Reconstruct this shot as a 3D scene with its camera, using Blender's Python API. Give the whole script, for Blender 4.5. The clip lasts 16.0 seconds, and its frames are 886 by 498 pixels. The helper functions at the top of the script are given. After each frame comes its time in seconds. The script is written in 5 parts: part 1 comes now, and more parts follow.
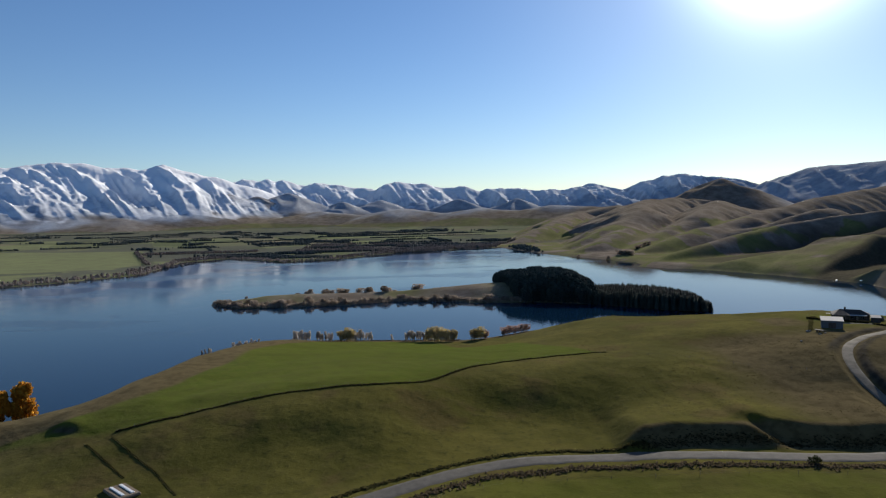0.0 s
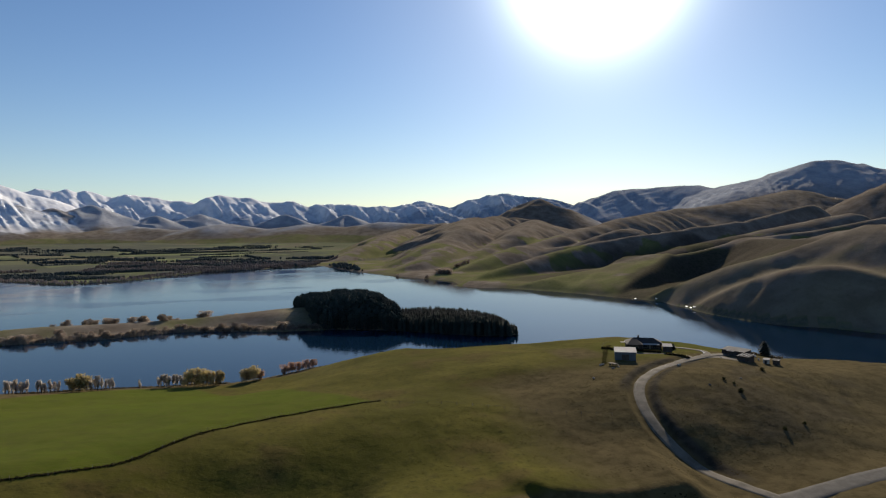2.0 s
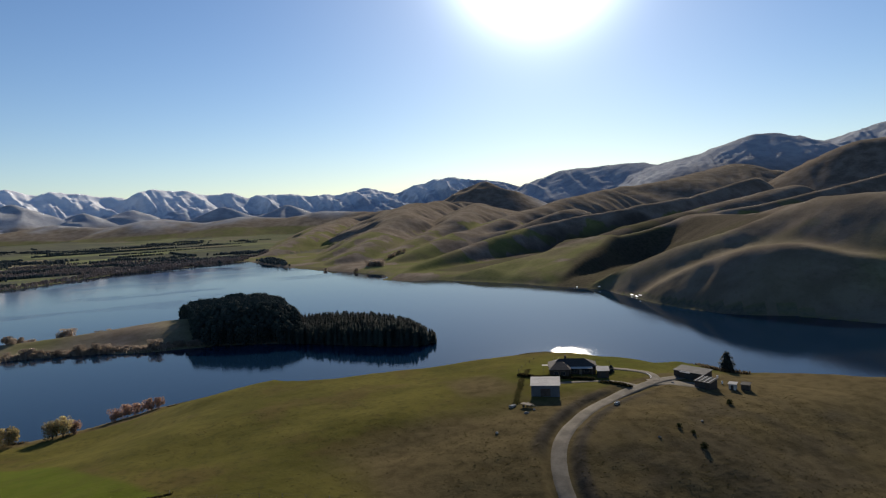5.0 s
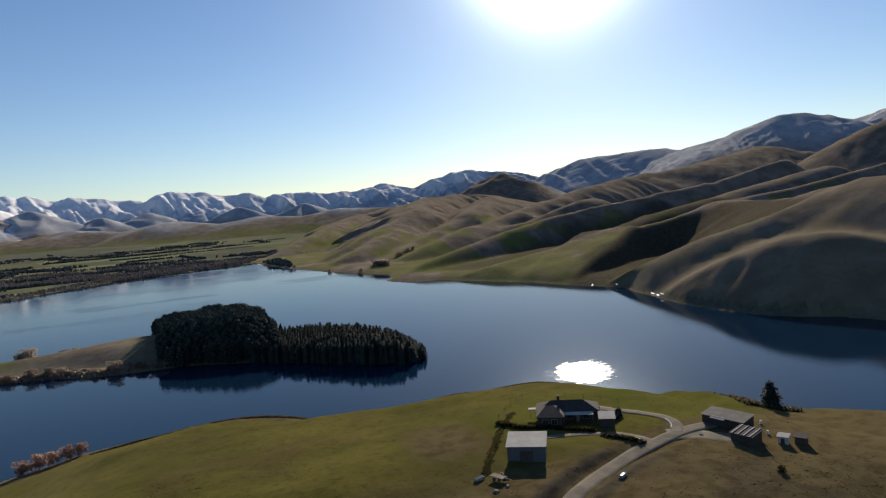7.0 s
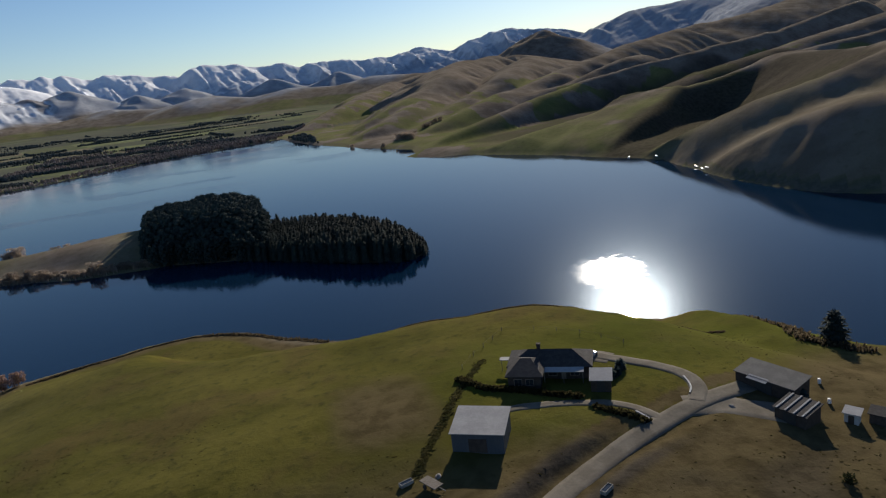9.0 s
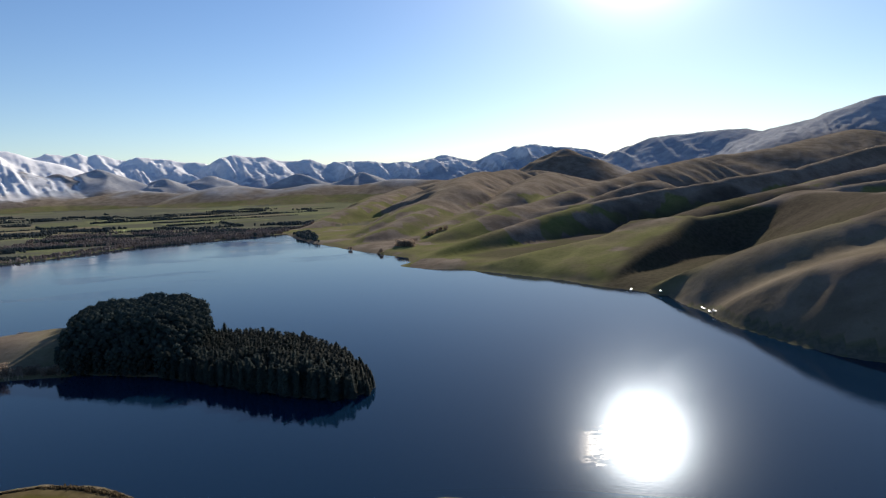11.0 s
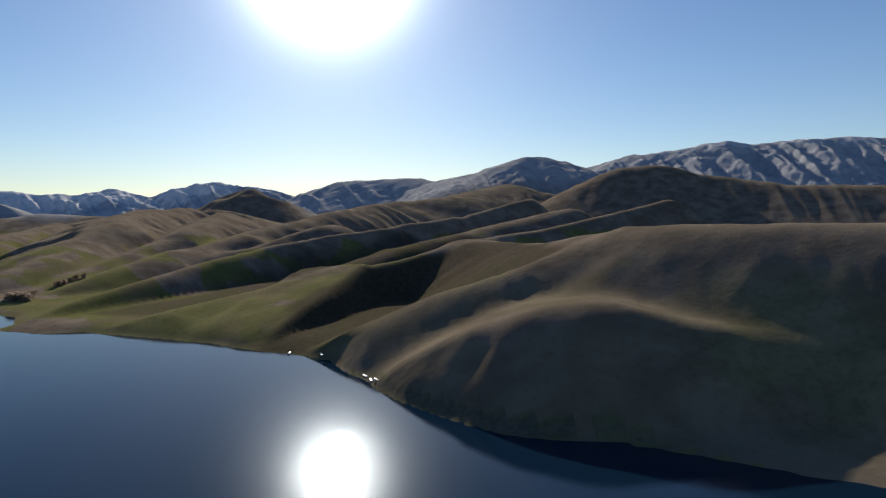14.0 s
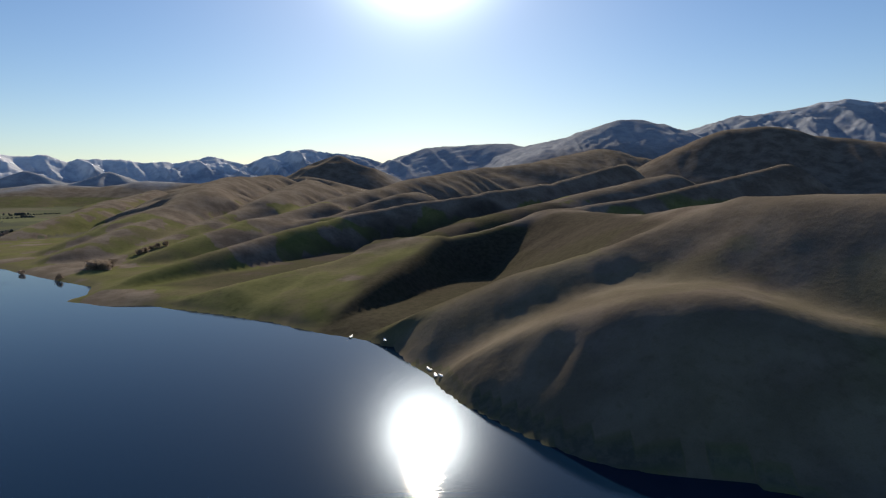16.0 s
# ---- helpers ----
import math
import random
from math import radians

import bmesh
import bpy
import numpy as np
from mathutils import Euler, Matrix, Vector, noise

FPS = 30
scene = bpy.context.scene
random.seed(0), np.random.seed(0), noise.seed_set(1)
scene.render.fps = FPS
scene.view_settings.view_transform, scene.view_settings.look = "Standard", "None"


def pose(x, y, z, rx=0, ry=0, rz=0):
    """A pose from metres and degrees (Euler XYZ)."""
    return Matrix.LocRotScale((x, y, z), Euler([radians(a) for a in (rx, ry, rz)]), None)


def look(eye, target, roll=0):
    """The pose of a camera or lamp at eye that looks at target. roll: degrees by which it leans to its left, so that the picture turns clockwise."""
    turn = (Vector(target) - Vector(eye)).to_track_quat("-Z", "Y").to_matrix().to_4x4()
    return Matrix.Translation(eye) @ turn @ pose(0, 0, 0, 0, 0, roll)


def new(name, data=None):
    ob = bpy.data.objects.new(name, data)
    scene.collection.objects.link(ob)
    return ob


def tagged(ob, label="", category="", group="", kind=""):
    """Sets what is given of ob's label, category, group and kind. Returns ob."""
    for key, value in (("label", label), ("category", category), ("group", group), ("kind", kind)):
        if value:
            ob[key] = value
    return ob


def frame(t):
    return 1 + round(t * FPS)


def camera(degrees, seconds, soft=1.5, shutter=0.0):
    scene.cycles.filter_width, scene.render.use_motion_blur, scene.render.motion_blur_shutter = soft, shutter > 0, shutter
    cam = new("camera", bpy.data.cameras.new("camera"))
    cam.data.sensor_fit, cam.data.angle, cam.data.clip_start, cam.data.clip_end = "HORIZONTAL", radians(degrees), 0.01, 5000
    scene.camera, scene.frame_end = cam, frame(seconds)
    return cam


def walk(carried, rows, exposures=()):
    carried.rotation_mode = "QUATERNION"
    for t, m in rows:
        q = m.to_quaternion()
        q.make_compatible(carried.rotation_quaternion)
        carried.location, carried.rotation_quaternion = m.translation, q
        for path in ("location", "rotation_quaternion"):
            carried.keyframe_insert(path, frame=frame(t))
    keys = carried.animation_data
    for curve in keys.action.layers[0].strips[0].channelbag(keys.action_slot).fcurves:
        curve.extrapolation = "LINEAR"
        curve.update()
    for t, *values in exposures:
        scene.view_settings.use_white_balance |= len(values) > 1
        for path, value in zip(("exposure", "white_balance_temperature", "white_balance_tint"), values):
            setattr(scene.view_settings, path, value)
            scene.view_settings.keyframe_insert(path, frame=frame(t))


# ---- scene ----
cam = camera(67.13, 16.0, soft=1.15)
PATH = [  # seconds, place, turn
    (0.0, 0.00, 0.00, 79.43, 87.00, 1.17, 0.01),
    (0.5, 8.42, 12.51, 79.69, 86.76, -0.94, -2.74),
    (1.0, 16.89, 24.91, 79.94, 87.64, -1.05, -8.98),
    (1.5, 25.39, 37.20, 80.19, 88.11, 0.13, -12.78),
    (2.0, 33.93, 49.38, 80.43, 88.19, 0.61, -14.14),
    (2.5, 42.50, 61.45, 80.67, 88.22, 0.00, -14.82),
    (3.0, 51.11, 73.41, 80.90, 88.28, 0.10, -15.92),
    (3.5, 59.74, 85.25, 81.12, 88.13, 0.04, -16.68),
    (4.0, 68.40, 96.99, 81.35, 87.55, 0.85, -17.33),
    (4.5, 77.09, 108.62, 81.56, 86.91, 2.25, -18.53),
    (4.7, 80.59, 113.14, 81.64, 86.89, 2.52, -18.60),
    (6.8, 117.38, 160.64, 82.50, 85.93, 4.55, -16.06),
    (7.0, 120.88, 165.16, 82.58, 86.35, 4.53, -16.50),
    (7.5, 129.69, 176.16, 82.77, 86.91, 4.27, -17.32),
    (8.0, 138.52, 187.06, 82.97, 86.43, 5.68, -18.30),
    (8.2, 142.06, 191.38, 83.05, 86.80, 6.40, -17.67),
    (8.5, 147.37, 197.87, 83.16, 79.33, 5.97, -16.11),
    (8.7, 150.92, 202.09, 83.24, 75.18, 7.45, -13.54),
    (10.8, 188.20, 246.42, 84.11, 82.08, 3.20, -12.25),
    (11.0, 191.76, 250.56, 84.20, 84.38, 2.17, -10.69),
    (11.5, 200.67, 260.85, 84.43, 87.78, 3.41, -16.56),
    (12.0, 209.58, 271.07, 84.68, 87.92, 1.34, -20.26),
    (12.5, 218.50, 281.22, 84.93, 87.62, 0.96, -25.08),
    (13.0, 227.42, 291.31, 85.21, 88.10, 1.37, -32.34),
    (13.5, 236.35, 301.33, 85.50, 87.53, 1.14, -35.83),
    (14.0, 245.28, 311.30, 85.81, 87.33, 0.40, -36.60),
    (14.5, 254.22, 321.22, 86.14, 88.17, -0.06, -37.33),
    (15.0, 263.15, 331.09, 86.51, 87.43, 0.72, -32.74),
    (15.5, 272.09, 340.91, 86.90, 86.02, -0.65, -31.37),
    (16.0, 281.04, 350.71, 87.32, 84.50, 0.50, -28.97),
]
walk(cam, [(t, pose(*p)) for t, *p in PATH], [(0.0, 0.20, 6600, 10), (1.0, 0.20, 7000, 11), (3.0, 0.15, 7300, 12), (4.5, 0.17, 7200, 12), (7.0, 0.26, 7350, 12), (8.0, 0.14, 7200, 12), (8.5, 0.04, 6900, 11), (8.7, 0.04, 6900, 11), (10.8, 0.45, 7000, 13), (11.0, 0.42, 7000, 13), (11.5, 0.25, 7200, 12), (12.0, 0.14, 7300, 12), (16.0, 0.15, 7200, 12)])

# ---- light ----
SUN_AZ, SUN_EL = radians(27.2), radians(21.5)
TO_SUN = Vector((math.sin(SUN_AZ) * math.cos(SUN_EL), math.cos(SUN_AZ) * math.cos(SUN_EL), math.sin(SUN_EL)))
world = bpy.data.worlds.new("world")
scene.world = world
world.use_nodes = True
wt = world.node_tree
for n in list(wt.nodes):
    wt.nodes.remove(n)
w_out = wt.nodes.new("ShaderNodeOutputWorld")
w_bg = wt.nodes.new("ShaderNodeBackground")
w_sky = wt.nodes.new("ShaderNodeTexSky")
w_sky.sky_type, w_sky.sun_disc = "NISHITA", False
w_sky.sun_elevation, w_sky.sun_rotation = SUN_EL, SUN_AZ
w_sky.altitude, w_sky.air_density, w_sky.dust_density, w_sky.ozone_density = 300, 1.0, 0.13, 2.0
# sun's haze aureole, with added glow that stands for windscreen and lens glare
w_co = wt.nodes.new("ShaderNodeTexCoord")
w_dot = wt.nodes.new("ShaderNodeVectorMath")
w_dot.operation = "DOT_PRODUCT"
w_dot.inputs[1].default_value = TO_SUN
w_clamp = wt.nodes.new("ShaderNodeMath")
w_clamp.operation, w_clamp.inputs[1].default_value = "MAXIMUM", 0.0
wt.links.new(w_co.outputs["Generated"], w_dot.inputs[0])
wt.links.new(w_dot.outputs["Value"], w_clamp.inputs[0])


def aureole(power, strength):
    a = wt.nodes.new("ShaderNodeMath")
    a.operation, a.inputs[1].default_value = "POWER", power
    b = wt.nodes.new("ShaderNodeMath")
    b.operation, b.inputs[1].default_value = "MULTIPLY", strength
    wt.links.new(w_clamp.outputs[0], a.inputs[0])
    wt.links.new(a.outputs[0], b.inputs[0])
    return b


glows = [aureole(900, 400.0), aureole(260, 60.0), aureole(30, 2.5)]
w_add = wt.nodes.new("ShaderNodeMath")
w_add.operation = "MULTIPLY_ADD"
w_add.inputs[1].default_value = 1.0
w_two = wt.nodes.new("ShaderNodeMath")
w_two.operation = "ADD"
wt.links.new(glows[0].outputs[0], w_add.inputs[0])
wt.links.new(glows[1].outputs[0], w_two.inputs[0])
wt.links.new(glows[2].outputs[0], w_two.inputs[1])
wt.links.new(w_two.outputs[0], w_add.inputs[2])
w_col = wt.nodes.new("ShaderNodeVectorMath")
w_col.operation = "SCALE"
w_col.inputs[0].default_value = (0.82, 0.93, 1.0)
wt.links.new(w_add.outputs[0], w_col.inputs["Scale"])
w_sum = wt.nodes.new("ShaderNodeVectorMath")
w_sum.operation = "ADD"
w_sat = wt.nodes.new("ShaderNodeHueSaturation")
w_sat.inputs["Saturation"].default_value = 1.12
wt.links.new(w_sky.outputs["Color"], w_sat.inputs["Color"])
w_tint = wt.nodes.new("ShaderNodeVectorMath")
w_tint.operation = "MULTIPLY"
w_tint.inputs[1].default_value = (0.87, 0.985, 1.20)
wt.links.new(w_sat.outputs["Color"], w_tint.inputs[0])
wt.links.new(w_tint.outputs["Vector"], w_sum.inputs[0])
wt.links.new(w_col.outputs["Vector"], w_sum.inputs[1])
wt.links.new(w_sum.outputs["Vector"], w_bg.inputs["Color"])
w_bg.inputs["Strength"].default_value = 0.075
wt.links.new(w_bg.outputs[0], w_out.inputs[0])

sun_data = bpy.data.lights.new("sun", "SUN")
sun_data.energy, sun_data.angle, sun_data.color = 5.0, radians(0.5), (1.0, 0.93, 0.82)
sun = new("sun", sun_data)
sun.matrix_world = look(TO_SUN * 1000, (0, 0, 0))

# ---- materials ----


def material(name, rough=0.9, metal=0.0):
    m = bpy.data.materials.new(name)
    m.use_nodes = True
    b = m.node_tree.nodes["Principled BSDF"]
    b.inputs["Roughness"].default_value, b.inputs["Metallic"].default_value = rough, metal
    return m, m.node_tree, b


def node(tree, kind, links=None, **values):
    n = tree.nodes.new(kind)
    for k, v in values.items():
        if k in n.inputs:
            n.inputs[k].default_value = v
    for k, s in (links or {}).items():
        tree.links.new(s, n.inputs[k])
    return n


def noise_of(tree, scale, detail=4.0, rough=0.6, stretch=(1, 1, 1), where="Object"):
    co = tree.nodes.new("ShaderNodeTexCoord")
    mp = node(tree, "ShaderNodeMapping", {"Vector": co.outputs[where]}, Scale=stretch)
    return node(tree, "ShaderNodeTexNoise", {"Vector": mp.outputs[0]}, Scale=scale, Detail=detail, Roughness=rough).outputs["Fac"]


def ramp(tree, fac, lo, hi):
    n = tree.nodes.new("ShaderNodeMapRange")
    n.interpolation_type = "SMOOTHSTEP"
    n.inputs["From Min"].default_value, n.inputs["From Max"].default_value = lo, hi
    tree.links.new(fac, n.inputs["Value"])
    return n.outputs["Result"]


def mix(tree, fac, a, b, blend="MIX"):
    n = tree.nodes.new("ShaderNodeMix")
    n.data_type, n.blend_type = "RGBA", blend
    if isinstance(fac, (int, float)):
        n.inputs[0].default_value = fac
    else:
        tree.links.new(fac, n.inputs[0])
    for i, c in ((6, a), (7, b)):
        if isinstance(c, tuple):
            n.inputs[i].default_value = (*c, 1)
        else:
            tree.links.new(c, n.inputs[i])
    return n.outputs[2]


def times(tree, a, b):
    n = tree.nodes.new("ShaderNodeMath")
    n.operation = "MULTIPLY"
    for i, v in enumerate((a, b)):
        if isinstance(v, (int, float)):
            n.inputs[i].default_value = v
        else:
            tree.links.new(v, n.inputs[i])
    return n.outputs[0]


def bump(tree, b, height, strength, distance):
    n = node(tree, "ShaderNodeBump", {"Height": height}, Strength=strength, Distance=distance)
    tree.links.new(n.outputs[0], b.inputs["Normal"])


def attribute(tree, name):
    n = tree.nodes.new("ShaderNodeAttribute")
    n.attribute_name = name
    return n.outputs["Fac"]


def plain(name, a, b, scale, rough=0.85, metal=0.0, relief=0.3, size=0.05, stretch=(1, 1, 1), vary=0.25, leaf=0.0):
    """A surface that varies between two colours at two scales, and a little from piece to piece."""
    m, t, s = material(name, rough, metal)
    if rough > 0.75:
        s.inputs["Specular IOR Level"].default_value = 0.1
    n1, n2 = noise_of(t, scale, stretch=stretch), noise_of(t, scale * 9, stretch=stretch)
    c = mix(t, ramp(t, n1, 0.35, 0.65), a, b)
    c = mix(t, 0.35, c, mix(t, n2, tuple(v * 0.55 for v in a), tuple(min(1, v * 1.35) for v in b)))
    if vary:
        info = t.nodes.new("ShaderNodeObjectInfo")
        hsv = node(t, "ShaderNodeHueSaturation", {"Color": c})
        r = node(t, "ShaderNodeMapRange", {"Value": info.outputs["Random"]})
        r.inputs["To Min"].default_value, r.inputs["To Max"].default_value = 1 - vary, 1 + vary
        t.links.new(r.outputs[0], hsv.inputs["Value"])
        c = hsv.outputs[0]
    t.links.new(c, s.inputs["Base Color"])
    bump(t, s, n2, relief, size)
    if leaf:
        through_leaf = node(t, "ShaderNodeBsdfTranslucent", {"Color": c})
        both = node(t, "ShaderNodeMixShader", {1: s.outputs[0], 2: through_leaf.outputs[0]})
        both.inputs[0].default_value = leaf
        t.links.new(both.outputs[0], t.nodes["Material Output"].inputs["Surface"])
    return m


def ground_material():
    m, t, s = material("ground_cover", 1.0)
    s.inputs["Specular IOR Level"].default_value = 0.0
    mid, small, fine = noise_of(t, 0.03, 6), noise_of(t, 0.25, 5), noise_of(t, 1.6, 4)
    green = mix(t, ramp(t, mid, 0.35, 0.65), (0.110, 0.118, 0.044), (0.158, 0.158, 0.066))
    lush = mix(t, ramp(t, small, 0.3, 0.7), (0.052, 0.080, 0.004), (0.076, 0.100, 0.007))
    dry = mix(t, ramp(t, mid, 0.35, 0.65), (0.125, 0.098, 0.084), (0.212, 0.173, 0.146))
    scrub = mix(t, ramp(t, small, 0.35, 0.65), (0.100, 0.084, 0.066), (0.180, 0.148, 0.112))
    # far slopes' rock, tinted grey-blue to put distance haze into the colour
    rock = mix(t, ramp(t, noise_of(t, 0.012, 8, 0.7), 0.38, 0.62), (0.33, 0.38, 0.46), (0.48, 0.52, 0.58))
    # woodland floor, its blue-grey partly distance haze put into the colour
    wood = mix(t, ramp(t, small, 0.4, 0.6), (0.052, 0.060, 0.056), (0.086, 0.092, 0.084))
    green = mix(t, times(t, ramp(t, noise_of(t, 0.014, 7, 0.65), 0.46, 0.62), 0.6), green, (0.150, 0.118, 0.084))
    grazed = mix(t, ramp(t, mid, 0.38, 0.62), (0.062, 0.059, 0.010), (0.100, 0.088, 0.018))
    grazed = mix(t, times(t, ramp(t, noise_of(t, 0.045, 6), 0.50, 0.66), 0.7), grazed, (0.080, 0.056, 0.020))
    grazed = mix(t, times(t, ramp(t, noise_of(t, 0.5, 3), 0.52, 0.72), 0.55), grazed, (0.036, 0.037, 0.009))
    lush = mix(t, times(t, ramp(t, noise_of(t, 0.10, 7, 0.7), 0.44, 0.62), 0.6), lush, (0.050, 0.068, 0.006))
    green = mix(t, attribute(t, "pasture"), green, grazed)
    c = mix(t, attribute(t, "lush"), green, lush)
    dry = mix(t, attribute(t, "pasture"), dry, mix(t, ramp(t, small, 0.35, 0.65), (0.064, 0.047, 0.022), (0.118, 0.088, 0.044)))
    c = mix(t, ramp(t, attribute(t, "dry"), 0.3, 0.7), c, dry)
    fields = t.nodes.new("ShaderNodeValToRGB")
    fields.color_ramp.interpolation = "CONSTANT"
    fields.color_ramp.elements[0].color, fields.color_ramp.elements[1].color = (0.064, 0.085, 0.044, 1), (0.172, 0.152, 0.102, 1)
    fields.color_ramp.elements[1].position = 0.86
    for at, shade in ((0.22, (0.105, 0.125, 0.062, 1)), (0.42, (0.165, 0.190, 0.088, 1)), (0.62, (0.078, 0.102, 0.048, 1)), (0.74, (0.130, 0.138, 0.080, 1))):
        fields.color_ramp.elements.new(at).color = shade
    t.links.new(attribute(t, "crop"), fields.inputs[0])
    c = mix(t, attribute(t, "valley"), c, mix(t, times(t, ramp(t, mid, 0.4, 0.65), 0.35), fields.outputs[0], (0.075, 0.080, 0.056)))
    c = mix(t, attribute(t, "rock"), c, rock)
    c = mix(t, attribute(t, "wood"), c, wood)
    c = mix(t, attribute(t, "scrub"), c, scrub)
    c = mix(t, times(t, ramp(t, small, 0.42, 0.75), 0.30), c, (0.030, 0.028, 0.010))
    c = mix(t, times(t, ramp(t, fine, 0.40, 0.8), 0.25), c, (0.085, 0.078, 0.026))
    # dark cover: rough growth on the headland, and shade coloured into gullies
    c = mix(t, attribute(t, "growth_and_shade"), c, mix(t, ramp(t, small, 0.35, 0.65), (0.026, 0.023, 0.020), (0.052, 0.044, 0.037)))
    bare = ramp(t, noise_of(t, 0.022, 8, 0.7), 0.60, 0.40)
    lying = mix(t, attribute(t, "snow"), times(t, bare, attribute(t, "snow")), attribute(t, "snow"))
    c = mix(t, lying, c, (0.88, 0.89, 0.91))
    t.links.new(c, s.inputs["Base Color"])
    s.inputs["Sheen Weight"].default_value, s.inputs["Sheen Roughness"].default_value = 0.06, 0.45
    s.inputs["Sheen Tint"].default_value = (0.76, 0.68, 0.46, 1)
    b1 = node(t, "ShaderNodeBump", {"Height": small}, Strength=0.5, Distance=0.5)
    b2 = node(t, "ShaderNodeBump", {"Height": fine, "Normal": b1.outputs[0]}, Strength=0.5, Distance=0.12)
    t.links.new(b2.outputs[0], s.inputs["Normal"])
    return m


def water_material():
    m, t, s = material("lake_water", 0.045)
    # calm by the near shore; wind-ruffled lanes farther out, with long ragged edges
    geo = t.nodes.new("ShaderNodeNewGeometry")
    out = node(t, "ShaderNodeVectorMath", {0: geo.outputs["Position"]})
    out.operation = "DOT_PRODUCT"
    out.inputs[1].default_value = (-1.6, 1.0, 0.0)
    lanes = times(t, ramp(t, noise_of(t, 0.0042, 6, 0.62, stretch=(1, 2.6, 1)), 0.50, 0.56), ramp(t, out.outputs["Value"], 480, 800))

    def patch(x, y, turn, long, wide, ragged):
        """A small patch of wind ripples with a ragged edge: 1 inside, 0 in the calm round it."""
        mp = t.nodes.new("ShaderNodeMapping")
        mp.vector_type = "TEXTURE"
        mp.inputs["Location"].default_value, mp.inputs["Rotation"].default_value, mp.inputs["Scale"].default_value = (x, y, 0), (0, 0, radians(turn)), (long, wide, 1000)
        t.links.new(geo.outputs["Position"], mp.inputs["Vector"])
        n = node(t, "ShaderNodeVectorMath", {0: mp.outputs[0]})
        n.operation = "LENGTH"
        e = node(t, "ShaderNodeMath", {0: noise_of(t, 0.22, 5, 0.7, stretch=(1, 2.2, 1)), 2: n.outputs["Value"]})
        e.operation, e.inputs[1].default_value = "MULTIPLY_ADD", ragged
        return ramp(t, e.outputs[0], 1.35 + ragged * 0.5, 0.65 + ragged * 0.5)

    def roughen(fac, lo, hi):
        r = node(t, "ShaderNodeMapRange", {"Value": fac})
        if isinstance(lo, float):
            r.inputs["To Min"].default_value = lo
        else:
            t.links.new(lo, r.inputs["To Min"])
        r.inputs["To Max"].default_value = hi
        return r.outputs[0]

    rough = roughen(lanes, 0.022, 0.16)
    rough = roughen(patch(352, 512, 52, 46, 16, 2.0), rough, 0.13)
    rough = roughen(patch(266, 446, 65, 19, 14, 2.8), rough, 0.22)
    waves = node(t, "ShaderNodeBump", {"Height": noise_of(t, 0.7, 4, stretch=(1, 1.6, 1))}, Strength=0.06, Distance=0.25)
    gloss = node(t, "ShaderNodeBsdfGlossy", {"Roughness": rough, "Normal": waves.outputs[0]})
    gloss.distribution = "BECKMANN"
    deep = node(t, "ShaderNodeBsdfDiffuse", Color=(0.003, 0.016, 0.038, 1))
    f = node(t, "ShaderNodeFresnel", IOR=1.26)
    both = node(t, "ShaderNodeMixShader", {0: f.outputs[0], 1: deep.outputs[0], 2: gloss.outputs[0]})
    t.links.new(both.outputs[0], t.nodes["Material Output"].inputs["Surface"])
    t.nodes.remove(s)
    return m


GROUND, WATER = ground_material(), water_material()
ASPHALT = plain("asphalt", (0.066, 0.061, 0.054), (0.100, 0.093, 0.082), 0.4, 0.9, relief=0.2, vary=0)
GRAVEL = plain("gravel", (0.100, 0.086, 0.066), (0.180, 0.157, 0.124), 0.22, 0.95, relief=0.5, vary=0)
NEEDLES = plain("pine_needles", (0.019, 0.031, 0.028), (0.036, 0.051, 0.045), 0.4, 0.95, relief=0.4, vary=0.35)
BARK = plain("bark", (0.07, 0.05, 0.035), (0.13, 0.10, 0.075), 2.0, 0.95, stretch=(1, 1, 0.2))
SCRUB = plain("bare_twigs", (0.19, 0.155, 0.125), (0.32, 0.26, 0.21), 0.5, 0.95, leaf=0.5, vary=0.4)
WILLOW = plain("willow_leaves", (0.31, 0.25, 0.12), (0.45, 0.36, 0.18), 0.5, 0.8, leaf=0.5, vary=0.3)
AUTUMN = plain("autumn_leaves", (0.42, 0.19, 0.025), (0.58, 0.29, 0.04), 0.4, 0.8, leaf=0.5, vary=0.2)
# far foliage, paled and blued so its colour carries distance haze
HAZED_BELT = plain("hazed_shelterbelt_foliage", (0.095, 0.118, 0.115), (0.150, 0.168, 0.155), 0.15, 0.9, vary=0.35, leaf=0.35)
# brown twigs, paled in colour for the haze over the far shore
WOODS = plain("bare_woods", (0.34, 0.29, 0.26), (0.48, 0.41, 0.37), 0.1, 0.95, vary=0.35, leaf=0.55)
ROOF_PALE = plain("pale_metal_roof", (0.26, 0.255, 0.25), (0.36, 0.35, 0.34), 0.3, 0.8, 0.0, 0.1, 0.02, vary=0.1)
ROOF_DARK = plain("dark_tile_roof", (0.035, 0.032, 0.032), (0.058, 0.053, 0.051), 1.2, 0.85, relief=0.5, vary=0.1)
WALL_BLUE = plain("blue_grey_cladding", (0.045, 0.058, 0.078), (0.065, 0.080, 0.10), 0.5, 0.6, stretch=(4, 4, 0.3), vary=0.1)
WALL_DARK = plain("dark_brick", (0.045, 0.036, 0.032), (0.075, 0.060, 0.052), 1.5, 0.9, vary=0.15)
WALL_PALE = plain("pale_plaster", (0.36, 0.35, 0.33), (0.46, 0.45, 0.43), 0.6, 0.85, vary=0.1)
TIMBER = plain("weathered_timber", (0.16, 0.135, 0.11), (0.24, 0.21, 0.175), 3.0, 0.9, stretch=(1, 1, 0.2))
